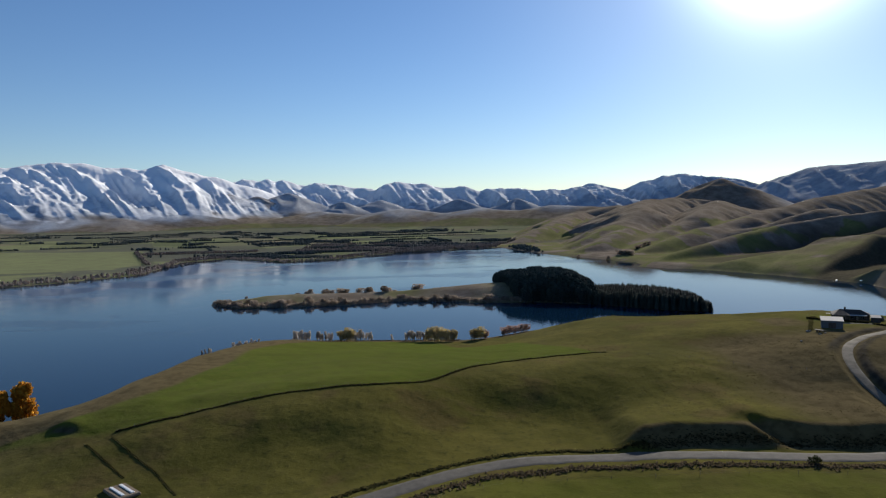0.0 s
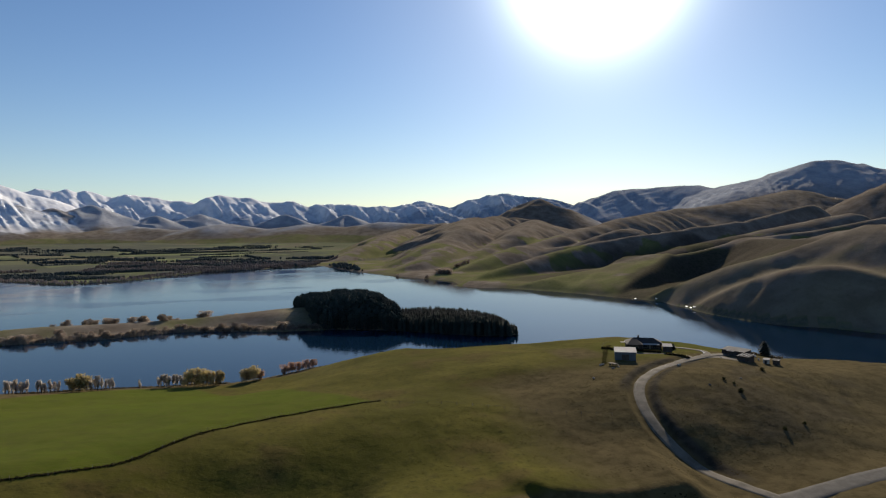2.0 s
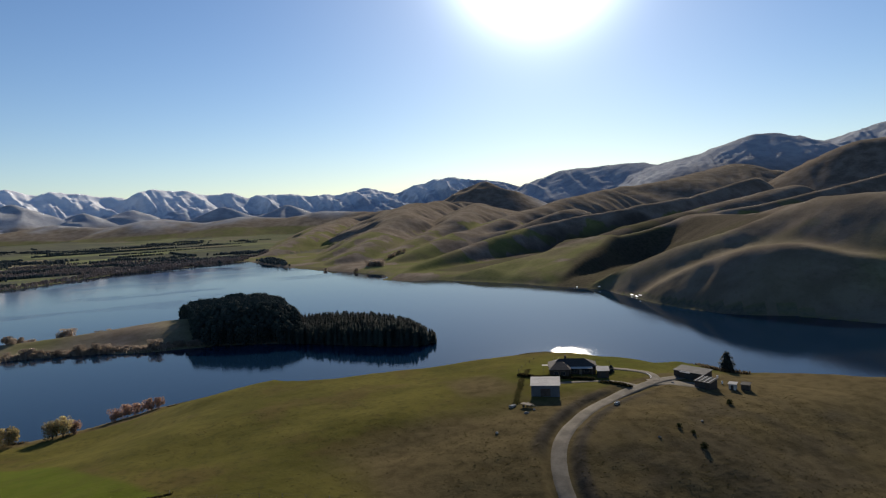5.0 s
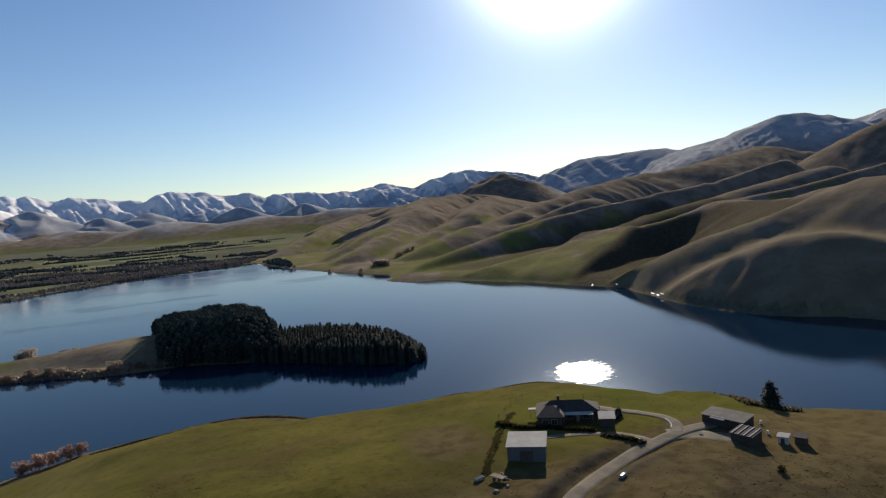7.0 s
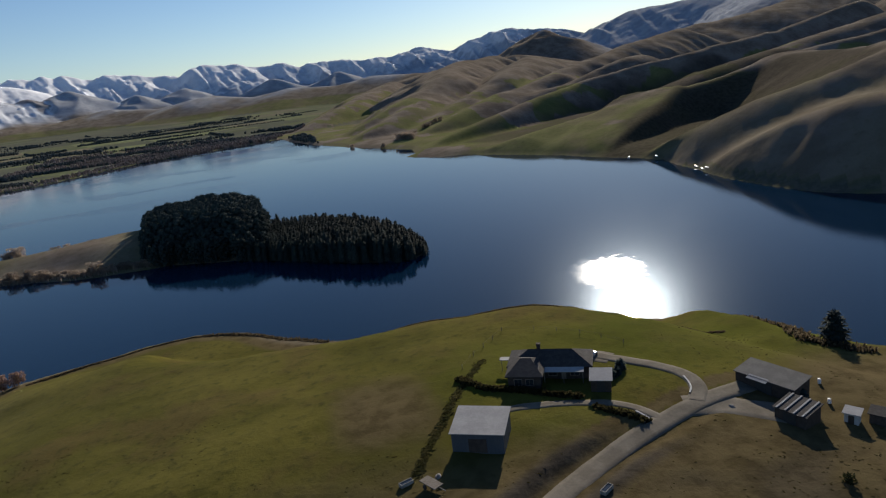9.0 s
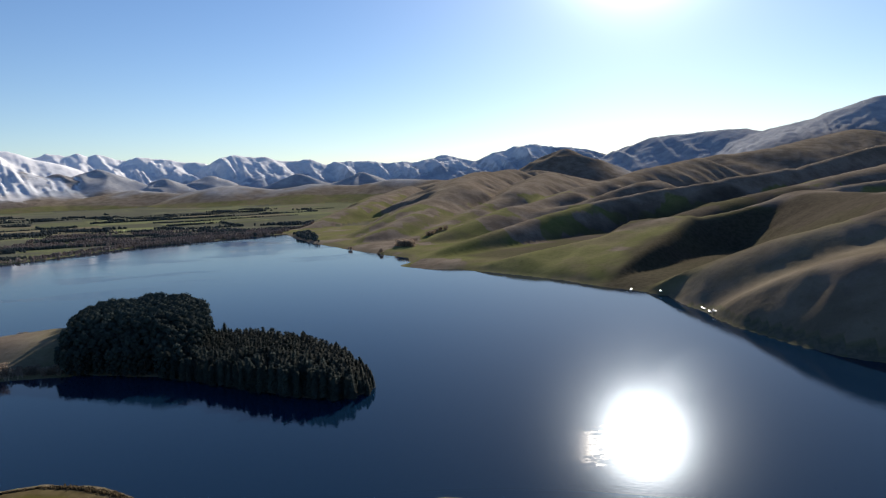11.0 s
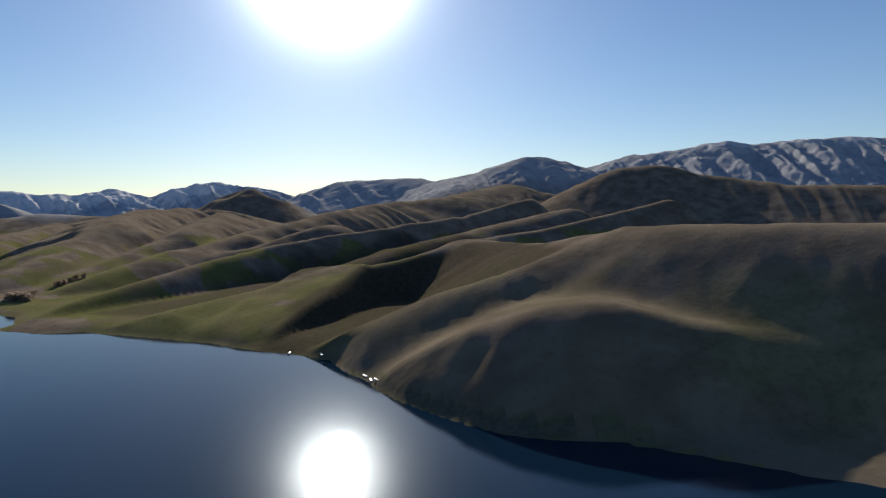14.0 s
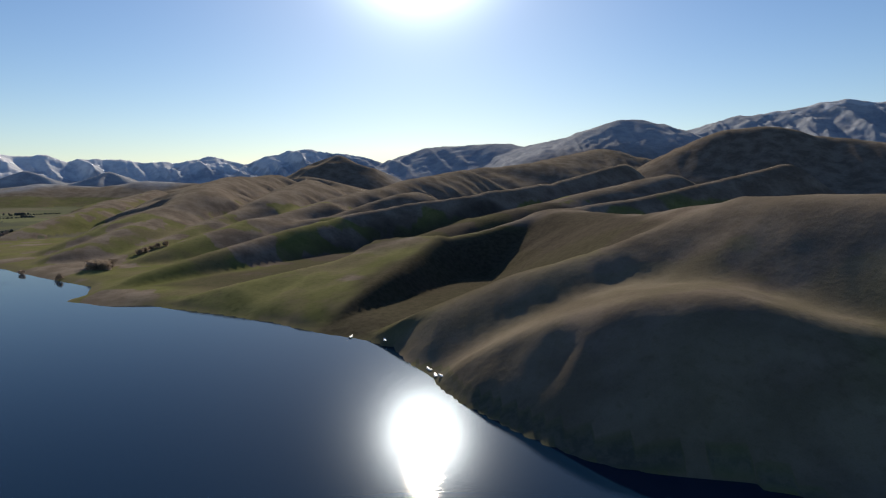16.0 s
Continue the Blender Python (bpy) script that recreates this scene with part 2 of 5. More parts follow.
STONE = plain("pale_boulder", (0.17, 0.16, 0.145), (0.27, 0.255, 0.235), 1.5, 0.9, relief=0.6, size=0.1)
WHITE = plain("white_paint", (0.74, 0.74, 0.72), (0.82, 0.82, 0.80), 0.8, 0.4, relief=0.05, vary=0.05)
DARK = plain("dark_rubber", (0.018, 0.018, 0.018), (0.03, 0.03, 0.03), 2.0, 0.7)
GLASS, gt, gs = material("window_glass", 0.05)
gs.inputs["Base Color"].default_value = (0.02, 0.025, 0.03, 1)

# ---- shape of the land ----
PERM = np.random.RandomState(7).permutation(512)


def lattice(ix, iy):
    return PERM[(PERM[ix & 511] + iy) & 511] / 511.0


def value_noise(x, y):
    ix, iy = np.floor(x).astype(np.int64), np.floor(y).astype(np.int64)
    fx, fy = x - ix, y - iy
    fx, fy = fx * fx * fx * (fx * (fx * 6 - 15) + 10), fy * fy * fy * (fy * (fy * 6 - 15) + 10)
    a = lattice(ix, iy) * (1 - fx) + lattice(ix + 1, iy) * fx
    b = lattice(ix, iy + 1) * (1 - fx) + lattice(ix + 1, iy + 1) * fx
    return (a * (1 - fy) + b * fy) * 2 - 1


def fbm(x, y, octaves=4, gain=0.5):
    total, amp = 0.0, 1.0
    for k in range(octaves):
        total = total + amp * value_noise(x + 17.3 * k, y - 9.1 * k)
        x, y, amp = x * 1.93 + y * 0.51, y * 1.93 - x * 0.51, amp * gain
    return total


def ridged(x, y, octaves=4, gain=0.5):
    total, amp = 0.0, 1.0
    for k in range(octaves):
        total = total + amp * (1 - np.abs(value_noise(x + 31.7 * k, y + 11.9 * k)) * 2)
        x, y, amp = x * 1.93 + y * 0.51, y * 1.93 - x * 0.51, amp * gain
    return total


def smooth(v, lo, hi):
    u = np.clip((v - lo) / (hi - lo), 0, 1)
    return u * u * (3 - 2 * u)


# shores, one after the other round the lake
NEAR_SHORE = [(-1500, 300), (-800, 260), (-400, 205), (-250, 222), (-186, 248), (-162, 266), (-153, 300), (-149, 335), (-132, 390),
              (-104, 420), (-72, 421), (-40, 419), (8, 414), (30, 424), (52, 442), (92, 457), (108, 460), (121, 456), (133, 448), (143, 439), (156, 430), (175, 421.5), (196, 420), (222, 421), (243, 409), (274, 374), (286, 348),
              (306, 318), (342, 272), (382, 203), (408, 100), (420, -100), (450, -600)]
RIGHT_SHORE = [(760, -600), (640, -100), (560, 180), (505, 330), (470, 415), (460, 444), (450, 473), (437, 486), (424, 500), (416, 522), (415, 560), (416, 594), (421, 625),
               (429, 674), (419, 704), (405, 730), (386, 785), (356, 838), (328, 884), (300, 898), (271, 939), (288, 965), (290, 1018), (268, 1068),
               (228, 1169), (178, 1306), (150, 1420), (131, 1550)]
FAR_SHORE = [(17, 1470), (-101, 1400), (-202, 1225), (-284, 1171), (-350, 1240), (-426, 1302), (-482, 1226), (-440, 966), (-494, 872), (-545, 814),
             (-700, 720), (-1000, 620), (-1500, 560)]
ISLAND = [(-214, 610), (-181, 582), (-140, 584), (-93, 589), (-45, 610), (5, 600), (35, 588), (77, 588), (115, 573), (150, 546), (184, 520),
          (200, 514), (212, 523), (208, 545), (188, 580), (160, 622), (125, 660), (80, 690), (40, 700), (-25, 684), (-96, 672), (-153, 670), (-196, 652)]
LAKE = NEAR_SHORE + RIGHT_SHORE + FAR_SHORE


def signed(poly, x, y):
    """Distance from a polygon's edge, positive inside it."""
    best, inside = np.full(x.shape, 1e18), np.zeros(x.shape, bool)
    for (ax, ay), (bx, by) in zip(poly, poly[1:] + poly[:1]):
        dx, dy = bx - ax, by - ay
        u = np.clip(((x - ax) * dx + (y - ay) * dy) / (dx * dx + dy * dy), 0, 1)
        best = np.minimum(best, (x - ax - u * dx) ** 2 + (y - ay - u * dy) ** 2)
        if ay != by:
            inside ^= ((ay > y) != (by > y)) & (x < dx * (y - ay) / dy + ax)
    return np.where(inside, 1, -1) * np.sqrt(best)


def spur(x, y, line, slope, round_off):
    """A ridge along a line of (x, y, height): it falls away on both sides of a rounded crest.
    Also the distance from the crest."""
    best, far = np.full(x.shape, -1e9), np.full(x.shape, 1e9)
    for (ax, ay, az), (bx, by, bz) in zip(line, line[1:]):
        dx, dy = bx - ax, by - ay
        long = math.hypot(dx, dy)
        u = np.clip(((x - ax) * dx + (y - ay) * dy) / (long * long), 0, 1)
        d = np.hypot(x - ax - u * dx, y - ay - u * dy)
        h = az + u * (bz - az) - slope * (np.sqrt(d * d + round_off * round_off) - round_off)
        far = np.minimum(far, d)
        best = np.maximum(best, h)
    return best, far


def rounded_ridge(line, times_over=2):
    for _ in range(times_over):
        out = [line[0]]
        for a, b in zip(line, line[1:]):
            out += [tuple(p * 0.75 + q * 0.25 for p, q in zip(a, b)), tuple(p * 0.25 + q * 0.75 for p, q in zip(a, b))]
        line = out + [line[-1]]
    return line


def flank(x, y, line, slope, w, steep, nose=None, shelf=420, reach=420):
    """A smooth ridge that comes down to the lake: gentle on its left, convex and steep on its right, with soft ribs down its sides."""
    h = np.full(x.shape, -60.0)
    xs, ys = [p[0] for p in line], [p[1] for p in line]
    k = (x > min(xs) - reach) & (x < max(xs) + reach) & (y > min(ys) - reach) & (y < max(ys) + reach)
    px, py = x[k], y[k]
    d2, crest, side, run, gone = np.full(px.shape, 1e12), np.zeros(px.shape), np.zeros(px.shape), np.zeros(px.shape), 0.0
    for (ax, ay, az), (bx, by, bz) in zip(line, line[1:]):
        dx, dy = bx - ax, by - ay
        long = math.hypot(dx, dy)
        u = np.clip(((px - ax) * dx + (py - ay) * dy) / (long * long), 0, 1)
        q = (px - ax - u * dx) ** 2 + (py - ay - u * dy) ** 2
        near = q < d2
        d2 = np.where(near, q, d2)
        crest = np.where(near, az + u * (bz - az), crest)
        side = np.where(near, (dy * (px - ax) - dx * (py - ay)) / long, side)
        run = np.where(near, gone + u * long, run)
        gone += long
    d = np.sqrt(d2)
    lee = smooth(side, -16, 16)
    if nose:
        steep = nose[2] + (steep - nose[2]) * smooth(crest, nose[0], nose[1])
    s = slope + (steep - slope) * lee
    r = w * (1 + 0.9 * lee)
    v = crest - s * (np.sqrt(d2 + r * r) - r) - 0.5 * (1 - lee) * np.maximum(d - shelf, 0)
    rib = ridged(run / 62 + 0.25 * value_noise(px / 60, py / 60), d / 260, 2)
    deep = 1.1 + 6.5 * smooth(py, 800, 1150)
    h[k] = v + (rib - 0.7) * deep * smooth(d, 18, 80) * smooth(v, 2, 22)
    return h


def seen(eye, az, el, r):
    """A point at a bearing, an elevation (degrees) and a range from an eye."""
    a = radians(az)
    return eye[0] + r * math.sin(a), eye[1] + r * math.cos(a), eye[2] + r * math.tan(radians(el))


START, LATE, END = (0, 0, 79), (254, 321, 86), (281, 351, 87)
SNOW_RANGE = [seen(START, *q) for q in [(-75, 4.2, 4700), (-60, 4.6, 4700), (-48, 4.4, 4700), (-40, 4.0, 4700), (-33.4, 3.94, 4650), (-32.4, 3.92, 4650), (-31.1, 4.23, 4650), (-29.7, 4.38, 4650), (-27.9, 4.42, 4650),
                                        (-26.8, 4.05, 4650), (-25.1, 4.03, 4650), (-23.8, 3.78, 4620), (-22.5, 4.35, 4600), (-21.3, 3.93, 4600), (-19.8, 3.53, 4550), (-18.5, 3.4, 4550), (-17.3, 2.95, 4500), (-16, 2.5, 4450), (-14, 1.6, 4300)]]
BACK_RANGE = [seen(START, *q) for q in [(-19, 2.8, 4850), (-17.3, 3.0, 4850), (-16.6, 3.2, 4850), (-15.4, 2.98, 4850), (-14.7, 3.22, 4850), (-14.1, 2.98, 4850), (-13.3, 3.16, 4850), (-12.5, 2.84, 4850), (-11.4, 2.72, 4850),
                                        (-10.6, 2.95, 4850), (-9.4, 2.67, 4850), (-8.1, 2.56, 4850), (-6.9, 2.44, 4850), (-5.7, 2.15, 4850), (-5, 2.46, 4830), (-4, 2.88, 4800), (-3.1, 2.67, 4800), (-1.6, 2.6, 4800),
                                        (-0.7, 2.36, 4820), (0.6, 2.3, 4830), (2, 2.4, 4830), (3.2, 1.95, 4850)]]
MIDDLE_RANGE = [seen(START, *q) for q in [(3.2, 1.95, 4850), (5.1, 2.22, 4840), (6.6, 2.12, 4840), (8.2, 1.78, 4840), (9.7, 1.92, 4800), (10.6, 1.77, 4800), (11.8, 2.03, 4780), (12.7, 2.27, 4750), (13.6, 2.16, 4750),
                                          (15.1, 1.88, 4720), (16.7, 2.35, 4680), (18.2, 2.68, 4640), (19, 2.6, 4620), (19.5, 2.92, 4600), (20.8, 2.8, 4600), (22.5, 2.6, 4600), (24.2, 2.2, 4600), (25.6, 1.7, 4600)]]
EAST_RANGE = [seen(END, *q) for q in [(23.5, 1.4, 4250), (25.9, 2.52, 4150), (27.8, 3.08, 4100), (29.8, 3.25, 4000), (31.7, 3.36, 3950), (34.5, 3.4, 3850), (36, 3.1, 3700), (39.2, 3.77, 3500), (42, 4.62, 3400), (43.8, 5.15, 3300),
                                      (45.1, 5.12, 3300), (46.9, 4.7, 3300), (48.2, 4.3, 3350)]]
SOUTH_RANGE = [seen(END, *q) for q in [(48.2, 4.0, 4300), (50.7, 4.55, 4300), (52.3, 5.0, 4250), (54.3, 5.2, 4200), (56.2, 5.45, 4200), (58, 5.77, 4200), (59.5, 5.95, 4200), (60.9, 5.55, 4200), (62.1, 5.6, 4200), (67, 5.8, 4200), (72, 5.4, 4200), (80, 6, 4200), (95, 6, 4200)]]
FOOTHILLS = [seen(START, *q) for q in [(-36, 0.33, 3750), (-31, -0.07, 3700), (-26, 0.18, 3650), (-21, -0.27, 3600), (-15, -0.22, 3700), (-10.5, 0.43, 3800), (-7, 0.03, 3700), (-3.5, 0.53, 3600), (0, 0.08, 3500), (3, 0.43, 3450), (6.5, 0.18, 3400), (9.5, 0.58, 3400), (13, 0.33, 3300)]]
DARK_HILL = [seen(LATE, *q) for q in [(46, 1.2, 2000), (50, 3.2, 2050), (52.5, 4.2, 2100), (55, 4.35, 2100), (58, 3.5, 2100), (64, 2.8, 2000), (75, 2.8, 2000), (90, 3, 2000)]]
NEAR_RIDGE = [seen(LATE, *q) for q in [(26, 0.5, 1900), (31, 1.3, 2000), (37, 1.8, 2200), (42, 2.8, 2600)]]
SPURS = [  # ridges that come down to the lake: line, slope on the left, rounding, slope on the right
    ([(400, 708, -10), (418, 699, 1), (448, 680, 16), (490, 652, 36), (531, 630, 48), (570, 625, 59), (618, 607, 77)], 0.75, 8, 0.42),
    ([(717, 898, 60), (700, 790, 60), (650, 706, 63), (618, 607, 78), (635, 520, 81), (660, 440, 81), (710, 330, 84), (800, 200, 95)], 0.30, 16, 0.60),
    ([(408, 612, -10), (428, 596, 10), (455, 568, 30), (470, 553, 37), (485, 538, 42), (500, 519, 45), (516, 499, 39), (545, 462, 30), (590, 400, 30)], 0.06, 16, 0.85),
    ([(305, 890, -8), (354, 866, 8), (449, 888, 20), (532, 897, 30), (623, 892, 42), (717, 898, 60), (860, 900, 72), (1100, 900, 110)], 0.48, 8, 0.85, (18, 28, 0.16)),
    ([(405, 728, -4), (430, 758, 10), (470, 797, 20), (520, 846, 29), (575, 893, 40)], 0.10, 4, 0.95, None, 62),
    ([(272, 915, -8), (288, 934, 1), (318, 965, 11), (365, 1005, 18), (425, 1060, 26), (510, 1130, 38), (619, 1198, 49), (728, 1201, 64), (824, 1203, 71), (1000, 1260, 85), (1250, 1350, 120)], 0.42, 7, 0.90),
    ([(205, 1290, -4), (270, 1320, 18), (380, 1450, 48), (500, 1650, 80), (580, 1990, 106), (800, 2300, 120)], 0.38, 16, 0.60),
    ([(262, 1100, -6), (360, 1230, 16), (480, 1400, 42), (640, 1600, 78), (760, 1850, 100)], 0.38, 16, 0.60),
    ([(400, 1240, 10), (560, 1380, 40), (780, 1560, 78), (1000, 1750, 108), (1200, 1900, 125)], 0.38, 16, 0.62),
    ([(560, 1000, 12), (700, 1060, 40), (900, 1100, 66), (1150, 1150, 100)], 0.30, 20, 0.62),
    ([(140, 1600, -2), (220, 1700, 20), (330, 1950, 46), (480, 2400, 80)], 0.34, 16, 0.5),
    ([(225, 1190, -4), (262, 1210, 14), (330, 1300, 30), (420, 1480, 50)], 0.38, 12, 0.55),
    ([(300, 1110, -4), (350, 1140, 14), (420, 1210, 28), (500, 1290, 40), (640, 1420, 58)], 0.40, 12, 0.55),
    ([(470, 1250, 16), (560, 1290, 36), (660, 1320, 52), (800, 1380, 70)], 0.40, 12, 0.55),
]
PEAKS = [(1302, 3146, 219, 0.45), (1050, 2800, 122, 0.25), (700, 2700, 100, 0.25)] + [(*seen(START, *q), 0.42) for q in [(-17.6, 2.0, 4150), (-15.4, 1.75, 4150), (-13.2, 2.0, 4200), (-8.6, 1.2, 4150), (-5.4, 1.3, 4250), (1.2, 1.25, 4100), (6.2, 1.2, 4000)]]
RANGES = [  # crest line, slope, rounding, how strongly it is cut by gullies
    (SNOW_RANGE, 0.345, 7, 0.5), (BACK_RANGE, 0.37, 5, 0.7), (MIDDLE_RANGE, 0.37, 8, 0.8), (EAST_RANGE, 0.42, 40, 0.26), (SOUTH_RANGE, 0.42, 40, 0.5), (DARK_HILL, 0.47, 50, 0.16), (NEAR_RIDGE, 0.34, 60, 0.25), (FOOTHILLS, 0.27, 60, 0.5)]


def hills(x, y):
    wx, wy = x + 4 * fbm(x / 160, y / 160, 2), y + 4 * fbm(x / 160 + 50, y / 160, 2)
    h = np.full(x.shape, -60.0)
    for line, slope, w, steep, *nose in SPURS:
        s = flank(wx, wy, rounded_ridge(line), slope, w, steep, *nose)
        h = np.maximum(h, s) + 1.8 * np.maximum(1 - np.abs(h - s) / 7.0, 0) ** 2
    return h


def ribs(u, v):
    n = value_noise(u, v)
    return 1 - 2 * np.sqrt(n * n + 0.002)


def mountains(x, y):
    wx, wy = x + 22 * fbm(x / 420, y / 420, 3), y + 22 * fbm(x / 420, y / 420 + 40, 3)
    az = np.arctan2(x, y)
    h, cone = np.full(x.shape, -100.0), np.zeros(x.shape)
    for line, slope, w, rough in RANGES:
        s, d = spur(wx, wy, line, slope, w)
        cut = 0.62 * ribs(az * 24 - d / 400, d / 1900) + 0.40 * ribs(az * 53 - d / 260 + 4, d / 700) + 0.20 * ribs(az * 118 - d / 170, d / 330) + 0.13 * ridged(x / 100, y / 100, 4, 0.6)
        s = s + (cut - 0.55) * 78 * rough * (0.16 + 0.84 * smooth(d, 0, 280)) * smooth(s, 60, 200)
        s = s + rough * (3.5 * fbm(x / 130, y / 130, 3) + 3.0 * (ridged(x / 75, y / 75, 4, 0.6) - 0.7)) * smooth(s, 60, 180)
        if line is FOOTHILLS:
            cone = smooth(s - h, -4, 8)
        h = np.maximum(h, s)
    for px, py, pz, slope in PEAKS:
        d = np.hypot(wx - px, wy - py)
        turn = np.arctan2(wy - py, wx - px)
        s = pz - slope * (np.sqrt(d * d + 400) - 20) + (ribs(turn * 1.4 + px, d / 300) - 0.4) * 16 * smooth(d, 10, 160)
        cone = np.where(s > h, smooth(s - h, 0, 12), cone)
        h = np.maximum(h, s)
    return h, cone


def scarp(x, y, xs, ys, rise, run, back):
    """A short steep face below a curved brow, which dies out behind."""
    v = y - np.interp(x, xs, ys)
    ends = smooth(x, xs[0] - 2, xs[0] + 10) * smooth(xs[-1] + 2 - x, 0, 12)
    return rise * ends * smooth(v, -run, 1) * (1 - smooth(v, 2, back))


def fold(x, y, ax, ay, bx, by, a, w):
    """A fold along a line: a swell on its far side, a dip on its near side."""
    long = math.hypot(bx - ax, by - ay)
    ux, uy = (bx - ax) / long, (by - ay) / long
    u = (x - (ax + bx) / 2) * ux + (y - (ay + by) / 2) * uy
    v = (y - (ay + by) / 2) * ux - (x - (ax + bx) / 2) * uy
    return a * np.exp(-(u / (0.5 * long)) ** 2) * (v / w) * np.exp(0.5 - 0.5 * (v / w) ** 2)


def along(line, step):
    out = []
    for (ax, ay), (bx, by) in zip(line, line[1:]):
        n = max(1, int(math.hypot(bx - ax, by - ay) / step))
        out += [(ax + (bx - ax) * i / n, ay + (by - ay) * i / n) for i in range(n)]
    return out + [line[-1]]


def rounded(line, times_over=3):
    for _ in range(times_over):
        out = [line[0]]
        for a, b in zip(line, line[1:]):
            out += [(a[0] * 0.75 + b[0] * 0.25, a[1] * 0.75 + b[1] * 0.25), (a[0] * 0.25 + b[0] * 0.75, a[1] * 0.25 + b[1] * 0.75)]
        line = out + [line[-1]]
    return line


MAIN_ROAD = [(-330, -60), (-190, 30), (-110, 88), (-70, 122), (-38, 152), (-20, 167), (-4, 178), (10, 187), (34, 192), (58, 192), (83, 190), (104, 188), (126, 189), (163, 196), (210, 204), (250, 209), (285, 200), (312, 170), (330, 110), (345, 20), (350, -80)]
LOOP_ROAD = [(163, 196), (159, 205), (155, 220), (152, 236), (155, 253), (162, 268), (172, 279), (187, 290), (203, 298), (216, 303), (230, 306)]
LOOP_LINE = rounded(LOOP_ROAD, 2)


def road_distance(x, y):
    """Distance from the middle of the farm road."""
    best = np.full(x.shape, 99.0)
    k = (x > 135) & (x < 245) & (y > 185) & (y < 320)
    px, py = x[k], y[k]
    r = np.full(px.shape, 99.0)
    for (ax, ay), (bx, by) in zip(LOOP_LINE, LOOP_LINE[1:]):
        u = np.clip(((px - ax) * (bx - ax) + (py - ay) * (by - ay)) / ((bx - ax) ** 2 + (by - ay) ** 2), 0, 1)
        r = np.minimum(r, np.hypot(px - ax - u * (bx - ax), py - ay - u * (by - ay)))
    best[k] = r
    return best


def near_hill(x, y, d):
    """The grassy headland with the farm; d is the distance from the water."""
    foot = np.interp(x, [-120, -20, 10, 60, 110, 165, 260], [150, 172, 190, 196, 194, 200, 205])
    h = 7.5 + 10.5 * smooth(y - foot, 4, 78)
    # scarps above the road, and folds in the pasture
    h = h + scarp(x, y, [52, 60, 70, 82, 94, 102], [199, 203, 206, 206, 203, 197], 5.0, 8, 45)
    h = h + scarp(x, y, [92, 100, 110, 122, 136, 148], [216, 208, 204, 203, 204, 207], 5.0, 8, 40)
    h = h + scarp(x, y, [-131, -127, -123, -118], [217.5, 216.5, 215, 212], 1.3, 2.5, 14)
    for ax, ay, bx, by, a, w in ((0, 251, 58, 221, 0.5, 9), (-132, 218, -114, 211, 0.25, 2.4), (-80, 196, -30, 206, 0.8, 12), (150, 232, 170, 226, 1.0, 9),
                                 (100, 300, 150, 306, 0.9, 12), (20, 330, 110, 330, 1.0, 16)):
        h = h + fold(x, y, ax, ay, bx, by, a, w)
    bumps = [(190, 322, 6, 80, 62), (165, 256, 2.5, 42, 38), (-35, 352, -6, 90, 45), (34, 388, -9, 42, 42), (-38, 388, -7, 68, 42), (-24, 236, 2.5, 45, 30), (-125, 205, -4, 40, 50), (-152, 210, -6.5, 24, 40),
             (40, 226, -2.5, 50, 16), (205, 236, 1.2, 30, 45), (120, 262, -2, 30, 30), (265, 230, -2, 40, 50), (268, 330, -4.5, 24, 34)]
    for bx, by, a, sx, sy in bumps:
        h = h + a * np.exp(-((x - bx) / sx) ** 2 - ((y - by) / sy) ** 2)
    bank = np.interp(x - 0.5 * np.maximum(0, 330 - y), [-150, -110, -70, 20, 60, 90, 110, 132, 165, 200, 245, 258, 300], [48, 46, 56, 56, 54, 64, 64, 61, 54, 54, 54, 32, 26])
    flat = np.interp(x, [55, 92, 108, 133, 150, 166, 200, 222, 240, 258], [-3, 6, 20, 23, 14, 7, 7, 11, 6, -3])
    h = np.maximum(np.maximum(h, 3.0) * smooth(d, flat, bank), 1.1 * smooth(d, 0, 6))
    # the farm road runs in a shallow cutting
    h = h - 1.1 * (1 - smooth(road_distance(x, y), 2.6, 5.2)) * smooth(y, 205, 225) * (1 - smooth(y, 294, 304))
    return h + (0.6 * fbm(x / 40, y / 40, 3) + 0.16 * fbm(x / 8, y / 8, 3)) * smooth(d, 5, 40)


def right_side(x, y):
    return x - np.interp(y, [400, 700, 900, 1300, 1550], [470, 410, 280, 150, 110])


